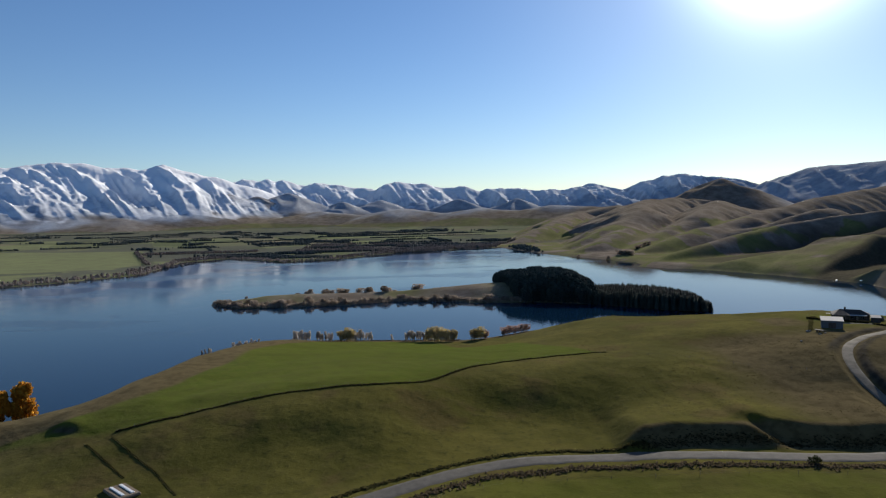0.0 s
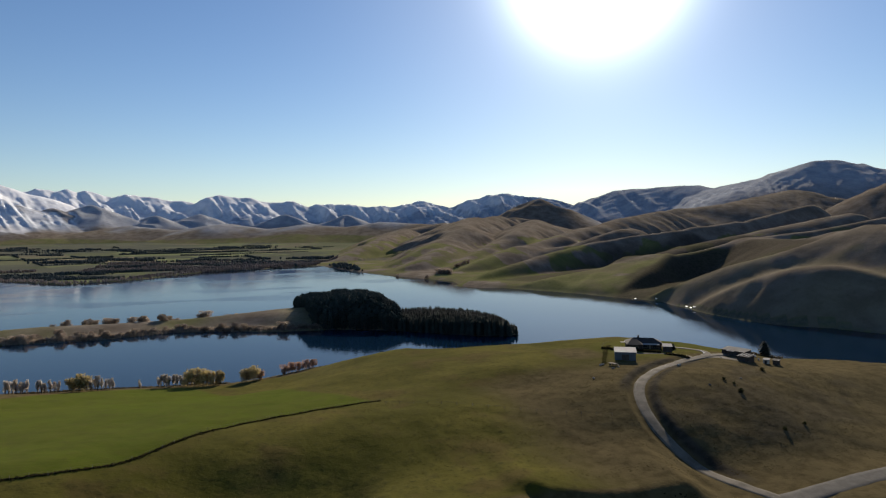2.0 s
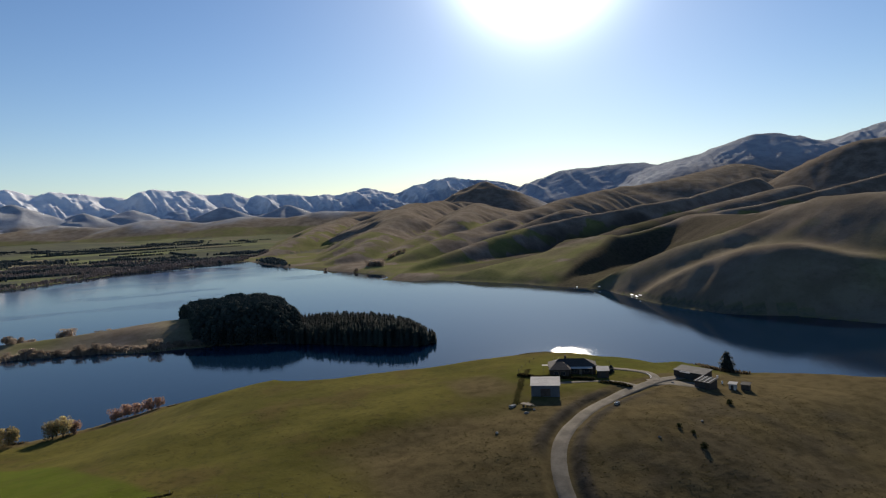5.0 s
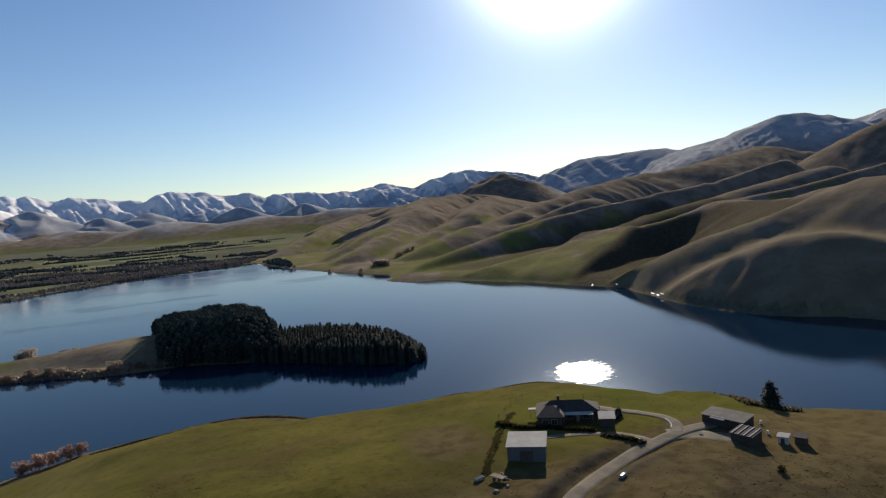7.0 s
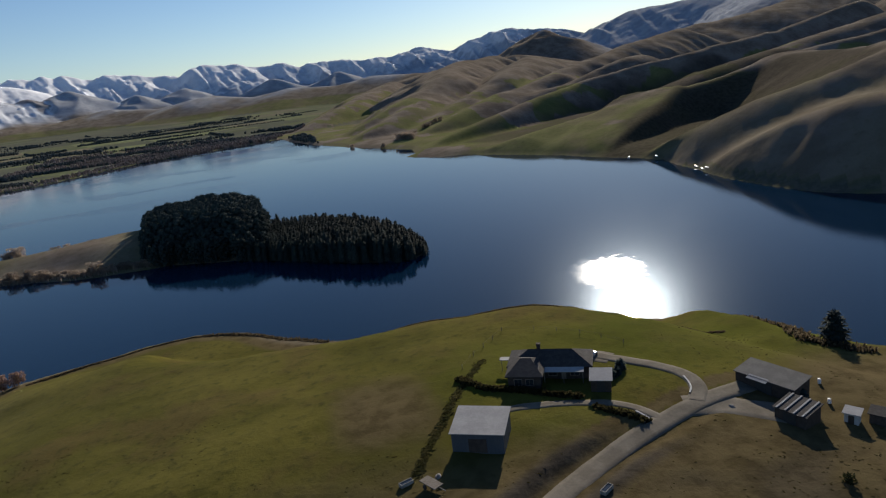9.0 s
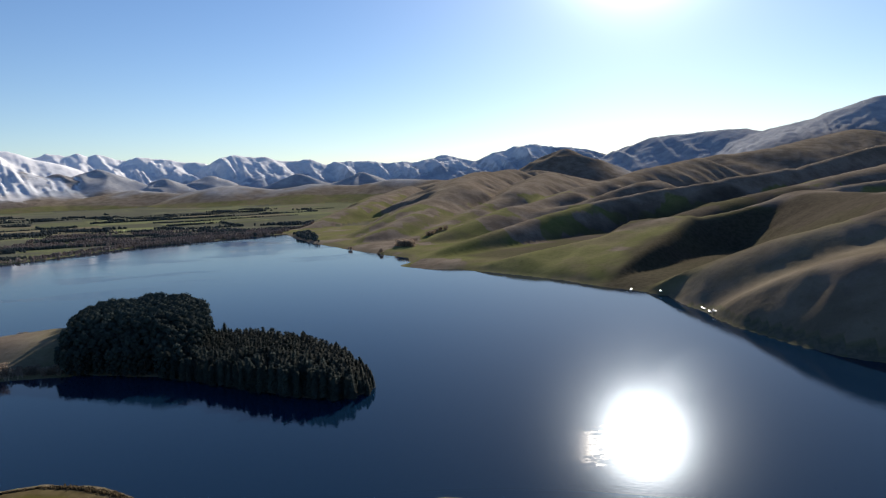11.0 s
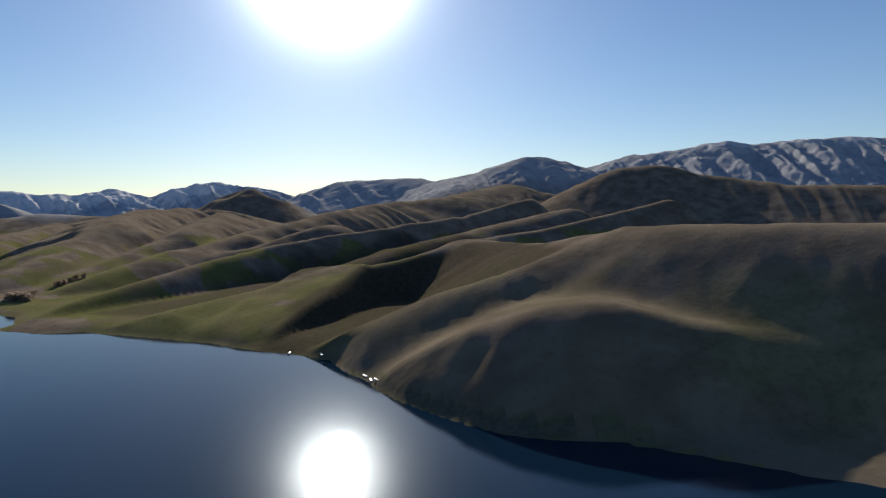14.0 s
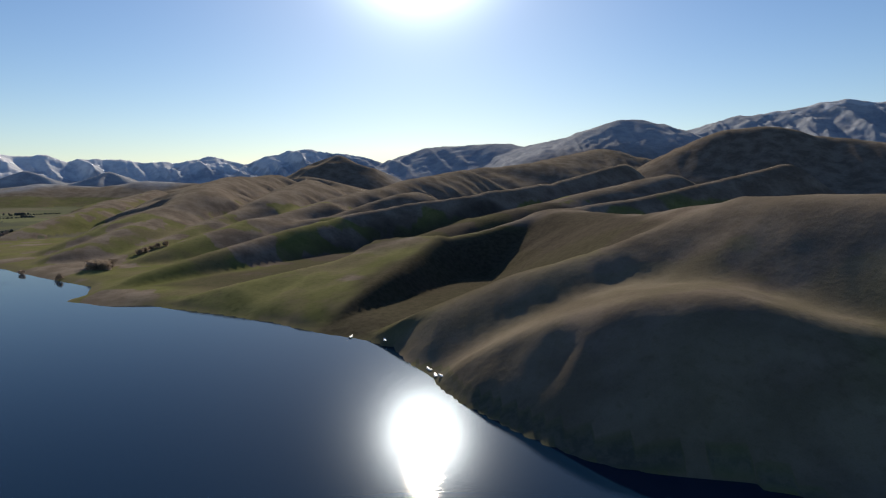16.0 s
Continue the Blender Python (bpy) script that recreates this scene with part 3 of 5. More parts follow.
def land(x, y):
    """Height of the ground, and what covers it."""
    d_lake = signed(LAKE, x, y)
    d_isle = signed(ISLAND, x, y)
    wob = 1.5 * fbm(x / 22, y / 22, 3)
    water = np.minimum(d_lake, -d_isle) + wob * smooth(np.abs(x) + np.abs(y), 100, 500)
    d = np.maximum(-water, 0)
    r = np.hypot(x, y)
    near = (d_lake < 0) & (y < 470) & (x < 345 + 0.5 * np.maximum(0, 300 - y))
    plain_h = 1.2 * smooth(d, 0, 5) + 0.0115 * np.maximum(d - 20, 0) + 2.0 * fbm(x / 300, y / 300, 3) * smooth(d, 60, 500)
    # the right shore rises straight from the water
    side = right_side(x, y)
    plain_h = plain_h + smooth(side, 0, 40) * smooth(1650 - y, 0, 250) * np.minimum(0.12 * d, 3.5)
    hl = hills(x, y)
    north = smooth(y, 715, 790)
    hl = np.minimum(hl + 1.5 * north * (1 - smooth(hl, -8, 11)), 0.6 + (0.8 - 0.5 * north) * d)
    mt, cone = mountains(x, y)
    mt = mt * smooth(r, 1500, 2600)
    base = np.maximum(plain_h, np.maximum(hl, mt))
    base = base + (0.45 * ridged(x / 52, y / 52, 4) + 0.25 * fbm(x / 14, y / 14, 3)) * smooth(hl, 4, 40) + 0.5 * smooth(d, 3, 12) + 5.0 * fbm(x / 150, y / 150, 3) * smooth(y, 1050, 1250) * smooth(hl, 10, 45)
    isle = 1.0 * smooth(d, 0, 5) + 5.5 * smooth(d_isle, 4, 45) + 5 * np.exp(-((x - 70) / 70) ** 2 - ((y - 650) / 40) ** 2) * smooth(d_isle, 0, 30)
    z = np.where(d_isle > -30, isle, np.where(near, near_hill(x, y, d), base))
    z = np.where(water > 0, -0.12 * np.minimum(water, 40) - 0.05, z)
    return z, d, near, d_isle, hl, mt, plain_h, cone


def height(x, y):
    return float(land(np.array([float(x)]), np.array([float(y)]))[0][0])


def heights(pts):
    a = np.array(pts, float)
    return land(a[:, 0], a[:, 1])[0]


def build_ground():
    fine = np.radians(np.concatenate([np.arange(-62, -44, 0.2), np.arange(-44, 78, 0.105), np.arange(78, 100, 0.3)]))
    coarse = np.radians(np.arange(102, 298, 4.0))
    az = np.concatenate([fine, coarse])
    rr = np.concatenate([np.geomspace(15, 138, 50), np.arange(140, 470, 1.7), np.geomspace(472, 3250, 235), np.arange(3270, 4960, 16.0), [5200, 5500]])
    A, R = np.meshgrid(az, rr)
    x, y = (R * np.sin(A)).ravel(), (R * np.cos(A)).ravel()
    z, d, near, d_isle, hl, mt, pl, cone = land(x, y)
    na, nr = len(az), len(rr)
    co = np.concatenate([np.column_stack([x, y, z]), [[0, 0, near_centre(z, na)]]]).astype(np.float32)
    i, j = np.meshgrid(np.arange(nr - 1), np.arange(na), indexing="ij")
    k = (j + 1) % na
    quads = np.stack([i * na + j, (i + 1) * na + j, (i + 1) * na + k, i * na + k], -1).reshape(-1, 4)
    quads = quads[:, ::-1]
    hub = np.stack([np.full(na, len(co) - 1), np.arange(na), (np.arange(na) + 1) % na], -1)
    me = bpy.data.meshes.new("ground")
    me.vertices.add(len(co))
    me.vertices.foreach_set("co", co.ravel())
    me.loops.add(quads.size + hub.size)
    me.loops.foreach_set("vertex_index", np.append(quads.ravel(), hub.ravel()).astype(np.int32))
    me.polygons.add(len(quads) + na)
    me.polygons.foreach_set("loop_start", np.append(np.arange(0, quads.size, 4), quads.size + np.arange(0, hub.size, 3)).astype(np.int32))
    me.update(calc_edges=True)
    me.polygons.foreach_set("use_smooth", np.ones(len(quads) + na, bool))
    # what grows where
    r = np.hypot(x, y)
    far_n, mid_n = fbm(x / 500, y / 500, 4), fbm(x / 90, y / 90, 4)
    az_v = np.degrees(np.arctan2(x, y))
    field = np.where(near, smooth(fence_side(x, y), -2, 2) * smooth(69 - 0.7 * (y - 289) - x, -2, 2), 0.0)
    plainish = (~near) & (d_isle < -30) & (hl < pl + 3) & (mt < pl + 3) & (d > 0) & ((right_side(x, y) < 0) | (y > 1650))
    cells = lattice(np.floor((x * 0.8 + y * 0.35) / 110).astype(np.int64), np.floor((y * 0.9 - x * 0.3) / 150).astype(np.int64))
    lush = field * (0.85 + 0.15 * mid_n) + np.where(plainish, 0.38 + 0.5 * (cells > 0.66), 0)
    garden = np.exp(-((x - 199) / 24) ** 4 - ((y - 331) / 17) ** 4) + np.exp(-((x - 250) / 34) ** 4 - ((y - 340) / 26) ** 4) + np.exp(-((x - 186) / 14) ** 4 - ((y - 302) / 7) ** 4)
    lush = np.where(near, np.maximum(lush, 0.35 * np.clip(garden, 0, 1)), lush)
    lush = np.where(near, np.maximum(lush, 0.4 * smooth(180 - y, 0, 5) * smooth(x, -10, 15)), lush)
    dry_near = smooth(x + 0.35 * (y - 250) + 25 * mid_n, 70, 150) * smooth(330 - y + 10 * mid_n, -10, 60) * 0.70 + 0.45 * np.exp(-((x - 139) / 11) ** 2 - ((y - 264) / 26) ** 2) + 0.3 * np.exp(-((x - 190) / 40) ** 2 - ((y - 272) / 14) ** 2) + 0.35 * np.exp(-((x - 228) / 30) ** 2 - ((y - 274) / 22) ** 2) + 0.45 * np.exp(-((x - 265) / 28) ** 4 - ((y - 300) / 30) ** 4)
    rd = road_distance(x, y)
    dry_near = np.maximum(dry_near, 0.9 * smooth(rd, 2.2, 2.9) * (1 - smooth(rd + 1.2 * fbm(x / 5, y / 5, 2), 4.6, 6.6)))
    dry = np.where(near, np.maximum(dry_near, smooth(18 + 46 * smooth(-55 - x, 0, 30) - d + 5 * mid_n, 0, 12) * 0.8), 0)
    dry = np.where(d_isle > -30, 0.56 + 0.25 * mid_n, dry)
    hilly = (~near) & (d_isle < -30) & ((hl > pl) | ((right_side(x, y) > 0) & (y < 1650)))
    dry = np.where(hilly, smooth(hl + 14 * far_n + 24 * mid_n - 22 * smooth(1260 - y, 0, 120), 30, 48), dry)
    lush = np.where(hilly, (0.04 + 0.12 * smooth(y, 850, 950)) * smooth(24 - hl + 20 * fbm(x / 160 + 9, y / 160, 3), 0, 25), lush)
    gully = hilly * smooth(ridged(x / 75, y / 75, 3), 0.5, 0.1) * smooth(y, 800, 950)
    dry = np.maximum(dry, 0.8 * gully)
    brown = hilly * smooth(x - 395, 0, 25) * smooth(720 - y - 0.35 * (x - 420) + 12 * mid_n, 0, 60)
    dry = np.maximum(dry, (0.54 + 0.06 * mid_n) * brown)
    lush = lush * (1 - brown)
    dry = np.where(plainish, 0.6 * (cells < 0.2), dry)
    mount = (~near) & (mt > pl) & (mt > hl)
    dry = np.where(mount, smooth(mt + 18 * far_n, 22, 62), dry)
    # haze-blue rock comes in with range, so farther slopes are bluer
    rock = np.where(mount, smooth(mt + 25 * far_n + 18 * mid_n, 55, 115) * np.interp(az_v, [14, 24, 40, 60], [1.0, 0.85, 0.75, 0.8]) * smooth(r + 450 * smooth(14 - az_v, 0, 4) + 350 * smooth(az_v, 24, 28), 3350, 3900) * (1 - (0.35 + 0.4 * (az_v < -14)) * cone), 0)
    # snow reaches low on the back ranges, partly to pale them like haze
    line = np.interp(az_v, [-30, -16, -8, 8, 18, 24, 30, 45, 60, 90], [70, 72, 78, 100, 140, 225, 320, 420, 440, 440])
    snow = np.where(mount, smooth(mt + 40 * ridged(x / 140, y / 140, 3) + 9 * ridged(x / 55, y / 55, 2) - 36, line + 12, line + 34), 0) * np.interp(az_v, [-14, -6, 10, 22, 32], [1.0, 0.9, 0.8, 0.6, 0.4])
    snow = snow * (1 - (0.75 + 0.25 * (az_v < -19)) * cone) * (0.66 + 0.34 * smooth(mt + 30 * mid_n, 150, 290))
    wood = np.where(plainish, np.maximum(0.06 + 0.3 * smooth(y, 1900, 2500) + 0.55 * (cells < 0.14), np.maximum(smooth(far_n + 0.4 * mid_n, -0.1, 0.2) * 0.8, 0.9 * smooth(mid_n + 0.6 * far_n + 0.15, -0.3, 0.0) * smooth(1800 - y, 0, 250) * smooth(d, 10, 30))), 0)
    scrub = np.where((d > 0) & (~near), smooth(10 - d + 6 * mid_n, 0, 8) * 0.45, 0) + np.where(near, smooth(7 - d + 5 * mid_n, 0, 6) * 0.8, 0)
    scrub = np.maximum(scrub, 0.35 * brown * smooth(mid_n, -0.5, 0.4))
    dry = np.where(near, np.maximum(dry, (0.52 + 0.25 * mid_n) * np.exp(-((x - 164) / 13) ** 4 - ((y - 326) / 20) ** 4)), dry)
    faces = np.exp(-((x - 78) / 25) ** 4 - ((y - 201) / 6) ** 2) + np.exp(-((x - 121) / 27) ** 4 - ((y - 200) / 7) ** 2)
    dry = np.where(near, np.maximum(dry, np.clip(faces, 0, 1)), dry)
    # farm road's banks: dark growth that also carries the cutting's shade
    lanes = np.exp(-((rd - 4.9) / 2.1) ** 4) * smooth(y + 6 * mid_n, 208, 220) * smooth(301 - y, 0, 4)
    inside = smooth(x - np.interp(y, [196, 236, 268, 290, 306], [163, 152, 162, 187, 230]), -1, 1)
    lanes = lanes * (inside * smooth(296 - y, 0, 6) + (1 - inside) * smooth(y, 262, 274))
    # shade of the small eroded dip, laid on as dark cover
    hollow_shade = np.exp(-((x + 124.5) / 6) ** 4 - ((y - 213.6 + 0.35 * (x + 124)) / 1.9) ** 2)
    unmown = 0.5 * smooth(signed(ROUGH, x, y) + 10 * mid_n, 0, 14) * smooth(fbm(x / 12, y / 12, 3), -0.7, 0.5)
    # the two hill outlines darken the ridges' shaded sides in colour
    growth_and_shade = 0.92 * np.maximum(np.maximum(lanes, hollow_shade), unmown) * near + 0.88 * smooth(signed(GULLY_SHADE, x, y) + 9 * mid_n, -14, 5) + 0.72 * smooth(signed(FLANK_SHADE, x, y) + 14 * mid_n, -6, 16)
    meadow = plainish * smooth(signed(MEADOW, x, y), -4, 6)
    cells, wood = np.where(meadow > 0.5, 0.5, cells), wood * (1 - 0.9 * meadow)
    for name, v in (("lush", lush), ("growth_and_shade", growth_and_shade), ("dry", dry), ("rock", rock), ("snow", snow), ("wood", wood), ("scrub", scrub), ("pasture", near * 1.0 + 0.65 * plainish), ("valley", plainish * 1.0), ("crop", cells)):
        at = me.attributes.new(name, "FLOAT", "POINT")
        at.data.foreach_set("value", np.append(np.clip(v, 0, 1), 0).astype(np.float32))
    me.materials.append(GROUND)
    return tagged(new("ground", me), "grassy headland, brown hills and snowy mountains round a lake", "ground", kind="structure")


def near_centre(z, na):
    return float(z[:na].mean())


# shaded gully between two ridges, darkened in the ground colour
GULLY_SHADE = [(404, 726), (430, 750), (470, 790), (520, 838), (575, 880), (640, 885), (690, 870), (690, 800), (640, 715), (590, 640), (531, 645), (490, 664), (448, 690), (420, 706)]
MEADOW = [(-1500, 1640), (-690, 1530), (-512, 1150), (-540, 1050), (-640, 985), (-1300, 800)]
# shaded flank of the next ridge, its shade put into the ground colour
FLANK_SHADE = [(340, 948), (385, 985), (445, 1038), (530, 1103), (632, 1165), (730, 1175), (820, 1180), (880, 1050), (860, 912), (717, 912), (623, 905), (532, 910), (449, 902), (395, 888)]
ROUGH = [(160, 240), (168, 262), (192, 282), (214, 296), (236, 286), (262, 284), (268, 256), (240, 232), (200, 226), (176, 228)]
FENCE = [(-104.6, 208), (-90.5, 214), (-77.7, 219.5), (-63.9, 225), (-53.7, 228.7), (-42.9, 231.5), (-22.5, 235), (-9, 242), (-1.3, 250), (12.6, 267), (34.9, 278), (58.5, 287), (69.8, 290)]


def fence_side(x, y):
    """How far a place lies beyond the long field fence."""
    fx, fy = np.array([p[0] for p in FENCE], float), np.array([p[1] for p in FENCE], float)
    return y - np.interp(x, fx, fy)


ground = build_ground()

water_bm = bmesh.new()
bmesh.ops.create_grid(water_bm, x_segments=40, y_segments=40, size=1)
for v in water_bm.verts:
    v.co = Vector((v.co.x * 1300 - 250, v.co.y * 1150 + 540, 0))
water_me = bpy.data.meshes.new("water")
water_bm.to_mesh(water_me)
water_me.materials.append(WATER)
tagged(new("water", water_me), "calm dark blue lake that mirrors the sky and hills", "lake", kind="structure")

# ---- making things ----


def mesh_of(name, bm, mat, smooth_shade=False):
    me = bpy.data.meshes.new(name)
    bm.to_mesh(me)
    bm.free()
    me.materials.append(mat)
    if smooth_shade:
        for p in me.polygons:
            p.use_smooth = True
    return me


def part(name, bm, mat, parent, label="", smooth_shade=False):
    ob = new(name, mesh_of(name, bm, mat, smooth_shade))
    ob.parent = parent
    if label:
        ob["label"] = label
    return ob


def shared(name, me, parent):
    ob = new(name, me)
    ob.parent = parent
    return ob


def thing(name, x, y, turn, label, category, group="", z=None, size=1.0):
    ob = new(name)
    ob.matrix_world = pose(x, y, height(x, y) if z is None else z, 0, 0, turn) @ Matrix.Scale(size, 4)
    return tagged(ob, label, category, group)


def box(bm, sx, sy, sz, cx=0.0, cy=0.0, cz=0.0, turn=0.0, bevel=0.0):
    """A box that stands on cz."""
    made = bmesh.ops.create_cube(bm, size=1.0, matrix=pose(cx, cy, cz + sz / 2, 0, 0, turn) @ Matrix.Diagonal((sx, sy, sz, 1)))["verts"]
    if bevel:
        edges = list({e for v in made for e in v.link_edges})
        bmesh.ops.bevel(bm, geom=edges, offset=bevel, segments=1, affect="EDGES")
    return made


def slab(bm, corners, thick):
    """A plate through four corners, with a thickness below."""
    top = [bm.verts.new(c) for c in corners]
    low = [bm.verts.new((c[0], c[1], c[2] - thick)) for c in corners]
    bm.faces.new(top)
    bm.faces.new(low[::-1])
    n = len(corners)
    for i in range(n):
        bm.faces.new((top[i], low[i], low[(i + 1) % n], top[(i + 1) % n]))


def hip(bm, l, w, z0, rise, cx=0.0, cy=0.0, inset=None, over=0.5):
    """A hipped roof over l by w."""
    l, w = l / 2 + over, w / 2 + over
    inset = w if inset is None else inset
    e = [bm.verts.new((cx + a, cy + b, z0)) for a, b in ((-l, -w), (l, -w), (l, w), (-l, w))]
    u = [bm.verts.new((cx + a, cy + b, z0 - 0.18)) for a, b in ((-l, -w), (l, -w), (l, w), (-l, w))]
    r0, r1 = bm.verts.new((cx - l + inset, cy, z0 + rise)), bm.verts.new((cx + l - inset, cy, z0 + rise))
    for f in ((e[0], e[1], r1, r0), (e[1], e[2], r1), (e[2], e[3], r0, r1), (e[3], e[0], r0), tuple(u[::-1])):
        bm.faces.new(f)
    for i in range(4):
        bm.faces.new((e[i], u[i], u[(i + 1) % 4], e[(i + 1) % 4]))


# ---- trees ----
def conifer_meshes(seed, tall, wide):
    rng = random.Random(seed)
    trunk = bmesh.new()
    bmesh.ops.create_cone(trunk, cap_ends=True, segments=7, radius1=0.28, radius2=0.05, depth=tall * 0.92, matrix=Matrix.Translation((0, 0, tall * 0.46)))
    crown = bmesh.new()

    def spread(f):
        return wide * (1 - f ** 2.0) ** 0.85

    # dense inner boughs, then many small drooping sprays over them
    rings = []
    for k in range(8):
        f = k / 7
        rings.append([crown.verts.new((0.78 * spread(f) * rng.uniform(0.85, 1.1) * math.cos(0.785 * i + k), 0.78 * spread(f) * rng.uniform(0.85, 1.1) * math.sin(0.785 * i + k),
                                       tall * (0.06 + 0.9 * f) + rng.uniform(-0.3, 0.3))) for i in range(8)])
    for k in range(7):
        for i in range(8):
            crown.faces.new((rings[k][i], rings[k][(i + 1) % 8], rings[k + 1][(i + 1) % 8], rings[k + 1][i]))
    for _ in range(340):
        f = rng.random() ** 1.25
        a = rng.random() * 6.2832
        q = spread(f) * rng.uniform(0.62, 1.08) + 0.1
        w, l = rng.uniform(0.28, 0.6), rng.uniform(0.5, 1.1)
        p = Vector((q * math.cos(a), q * math.sin(a), tall * (0.05 + 0.92 * f) + rng.uniform(-0.4, 0.4)))
        out, side = Vector((math.cos(a), math.sin(a), rng.uniform(-0.55, 0.35))), Vector((-math.sin(a), math.cos(a), rng.uniform(-0.3, 0.3)))
        crown.faces.new([crown.verts.new(v) for v in (p - side * w, p + out * l * 0.6 - side * w * 0.5, p + out * l + side * w * 0.3, p + side * w)])
    for _ in range(12):
        a, w = rng.random() * 6.2832, rng.uniform(0.15, 0.3)
        p = Vector((0.3 * math.cos(a), 0.3 * math.sin(a), tall * 0.93))
        crown.faces.new([crown.verts.new(v) for v in (p + Vector((w, 0, 0)), p + Vector((0, w, 0)), p + Vector((0.05, 0, rng.uniform(0.5, 1.3))))])
    return mesh_of("trunk", trunk, BARK), mesh_of("crown", crown, NEEDLES)


def limb(bm, a, b, r0, r1, n=5):
    a, b = Vector(a), Vector(b)
    q = (b - a).to_track_quat("Z", "Y")
    rings = []
    for p, r in ((a, r0), (b, r1)):
        rings.append([bm.verts.new(p + q @ Vector((r * math.cos(6.2832 * i / n), r * math.sin(6.2832 * i / n), 0))) for i in range(n)])
    for i in range(n):
        bm.faces.new((rings[0][i], rings[0][(i + 1) % n], rings[1][(i + 1) % n], rings[1][i]))


def leafy_meshes(seed, tall, wide, mat, leaves=520, narrow=1.0, low=0.12, leaf=0.42):
    """A broadleaf tree: a forked trunk, and a crown of many small leaf clumps with gaps."""
    rng = random.Random(seed)
    trunk, crown = bmesh.new(), bmesh.new()
    limb(trunk, (0, 0, -0.3), (0, 0, tall * 0.3), tall * 0.03, tall * 0.02, 7)
    tips = []
    for k in range(9):
        a = 6.2832 * k / 9 + rng.uniform(-0.3, 0.3)
        q = wide * rng.uniform(0.25, 0.85)
        tip = (q * math.cos(a), q * math.sin(a), tall * rng.uniform(max(low, 0.3) if low else 0.1, 0.9))
        limb(trunk, (0, 0, tall * rng.uniform(0.08, 0.3)), tip, tall * 0.014, tall * 0.004, 4)
        tips.append((Vector(tip), wide * rng.uniform(0.35, 0.6)))
    tips.append((Vector((0, 0, tall * 0.8)), wide * 0.5))
    tips.append((Vector((0, 0, tall * 0.5)), wide * 0.6))
    for _ in range(leaves):
        c, s = tips[rng.randrange(len(tips))]
        d = Vector((rng.gauss(0, 1), rng.gauss(0, 1), rng.gauss(0, 1)))
        d = d.normalized() * s * rng.random() ** 0.4
        p = c + Vector((d.x, d.y, d.z * 1.25 * narrow))
        p.z = max(tall * low, min(tall, p.z))
        e = Euler((rng.uniform(0, 6.3), rng.uniform(0, 6.3), rng.uniform(0, 6.3)))
        m = e.to_matrix()
        w = leaf * rng.uniform(0.6, 1.4)
        crown.faces.new([crown.verts.new(p + m @ Vector(v)) for v in ((-w, -w * 0.6, 0), (w, -w * 0.5, 0.1 * w), (w * 0.7, w * 0.6, 0), (-w * 0.6, w * 0.7, 0.15 * w))])
    return mesh_of("trunk", trunk, BARK), mesh_of("crown", crown, mat)


def plant(name, kinds, spots, label, category, group, lo=0.8, hi=1.2, seed=1, sink=0.2):
    """One tree of the given meshes on each spot (x, y[, size])."""
    rng = random.Random(seed)
    zs = heights([(s[0], s[1]) for s in spots])
    for s, z in zip(spots, zs):
        trunk, crown = kinds[rng.randrange(len(kinds))]
        size = (s[2] if len(s) > 2 else 1.0) * rng.uniform(lo, hi)
        root = thing(name, s[0], s[1], rng.uniform(0, 360), label if len(s) < 4 else s[3], category, group, z=float(z) - sink, size=size)
        shared("trunk", trunk, root)
        shared("crown", crown, root)


def scatter(poly, step, seed):
    rng = random.Random(seed)
    xs, ys = [p[0] for p in poly], [p[1] for p in poly]
    out = []
    y, row = min(ys), 0
    while y < max(ys):
        x = min(xs) + (step / 2 if row % 2 else 0)
        while x < max(xs):
            px, py = x + rng.uniform(-0.3, 0.3) * step, y + rng.uniform(-0.3, 0.3) * step
            if signed(poly, np.array([px]), np.array([py]))[0] > 0:
                out.append((px, py))
            x += step
        y, row = y + step * 0.87, row + 1
    return out


def round_pine_meshes(seed, tall, wide):
    """An old pine with a full rounded crown of many billowing clumps."""
    rng = random.Random(seed)
    trunk = bmesh.new()
    bmesh.ops.create_cone(trunk, cap_ends=True, segments=7, radius1=0.34, radius2=0.1, depth=tall * 0.8, matrix=Matrix.Translation((0, 0, tall * 0.4)))
    crown = bmesh.new()

    def clump(c, q, n):
        for _ in range(n):
            d = Vector((rng.gauss(0, 1), rng.gauss(0, 1), rng.gauss(0.25, 0.9))).normalized()
            p = c + d * q * rng.uniform(0.75, 1.05)
            side = d.cross(Vector((rng.gauss(0, 1), rng.gauss(0, 1), rng.gauss(0, 1)))).normalized()
            up = d.cross(side)
            w, l = rng.uniform(0.3, 0.65), rng.uniform(0.35, 0.8)
            crown.faces.new([crown.verts.new(v) for v in (p - side * w, p + up * l * 0.7 + d * 0.2, p + side * w * 0.8 + d * 0.35, p - up * l)])

    spots = [(Vector((0, 0, tall * 0.86)), wide * 0.6)]
    for k in range(17):
        f = (k + 0.5) / 17
        a = 2.4 * k + rng.uniform(-0.3, 0.3)
        q = wide * 0.72 * (1 - max(0, (f - 0.5) / 0.5) ** 2 * 0.62)
        spots.append((Vector((q * math.cos(a), q * math.sin(a), tall * (0.08 + 0.8 * f))), wide * rng.uniform(0.42, 0.58)))
    for c, q in spots:
        bmesh.ops.create_icosphere(crown, subdivisions=1, radius=q * 0.82, matrix=Matrix.Translation(c) @ Euler((rng.uniform(0, 6), rng.uniform(0, 6), 0)).to_matrix().to_4x4())
        clump(c, q, 26)
    return mesh_of("trunk", trunk, BARK), mesh_of("crown", crown, NEEDLES)


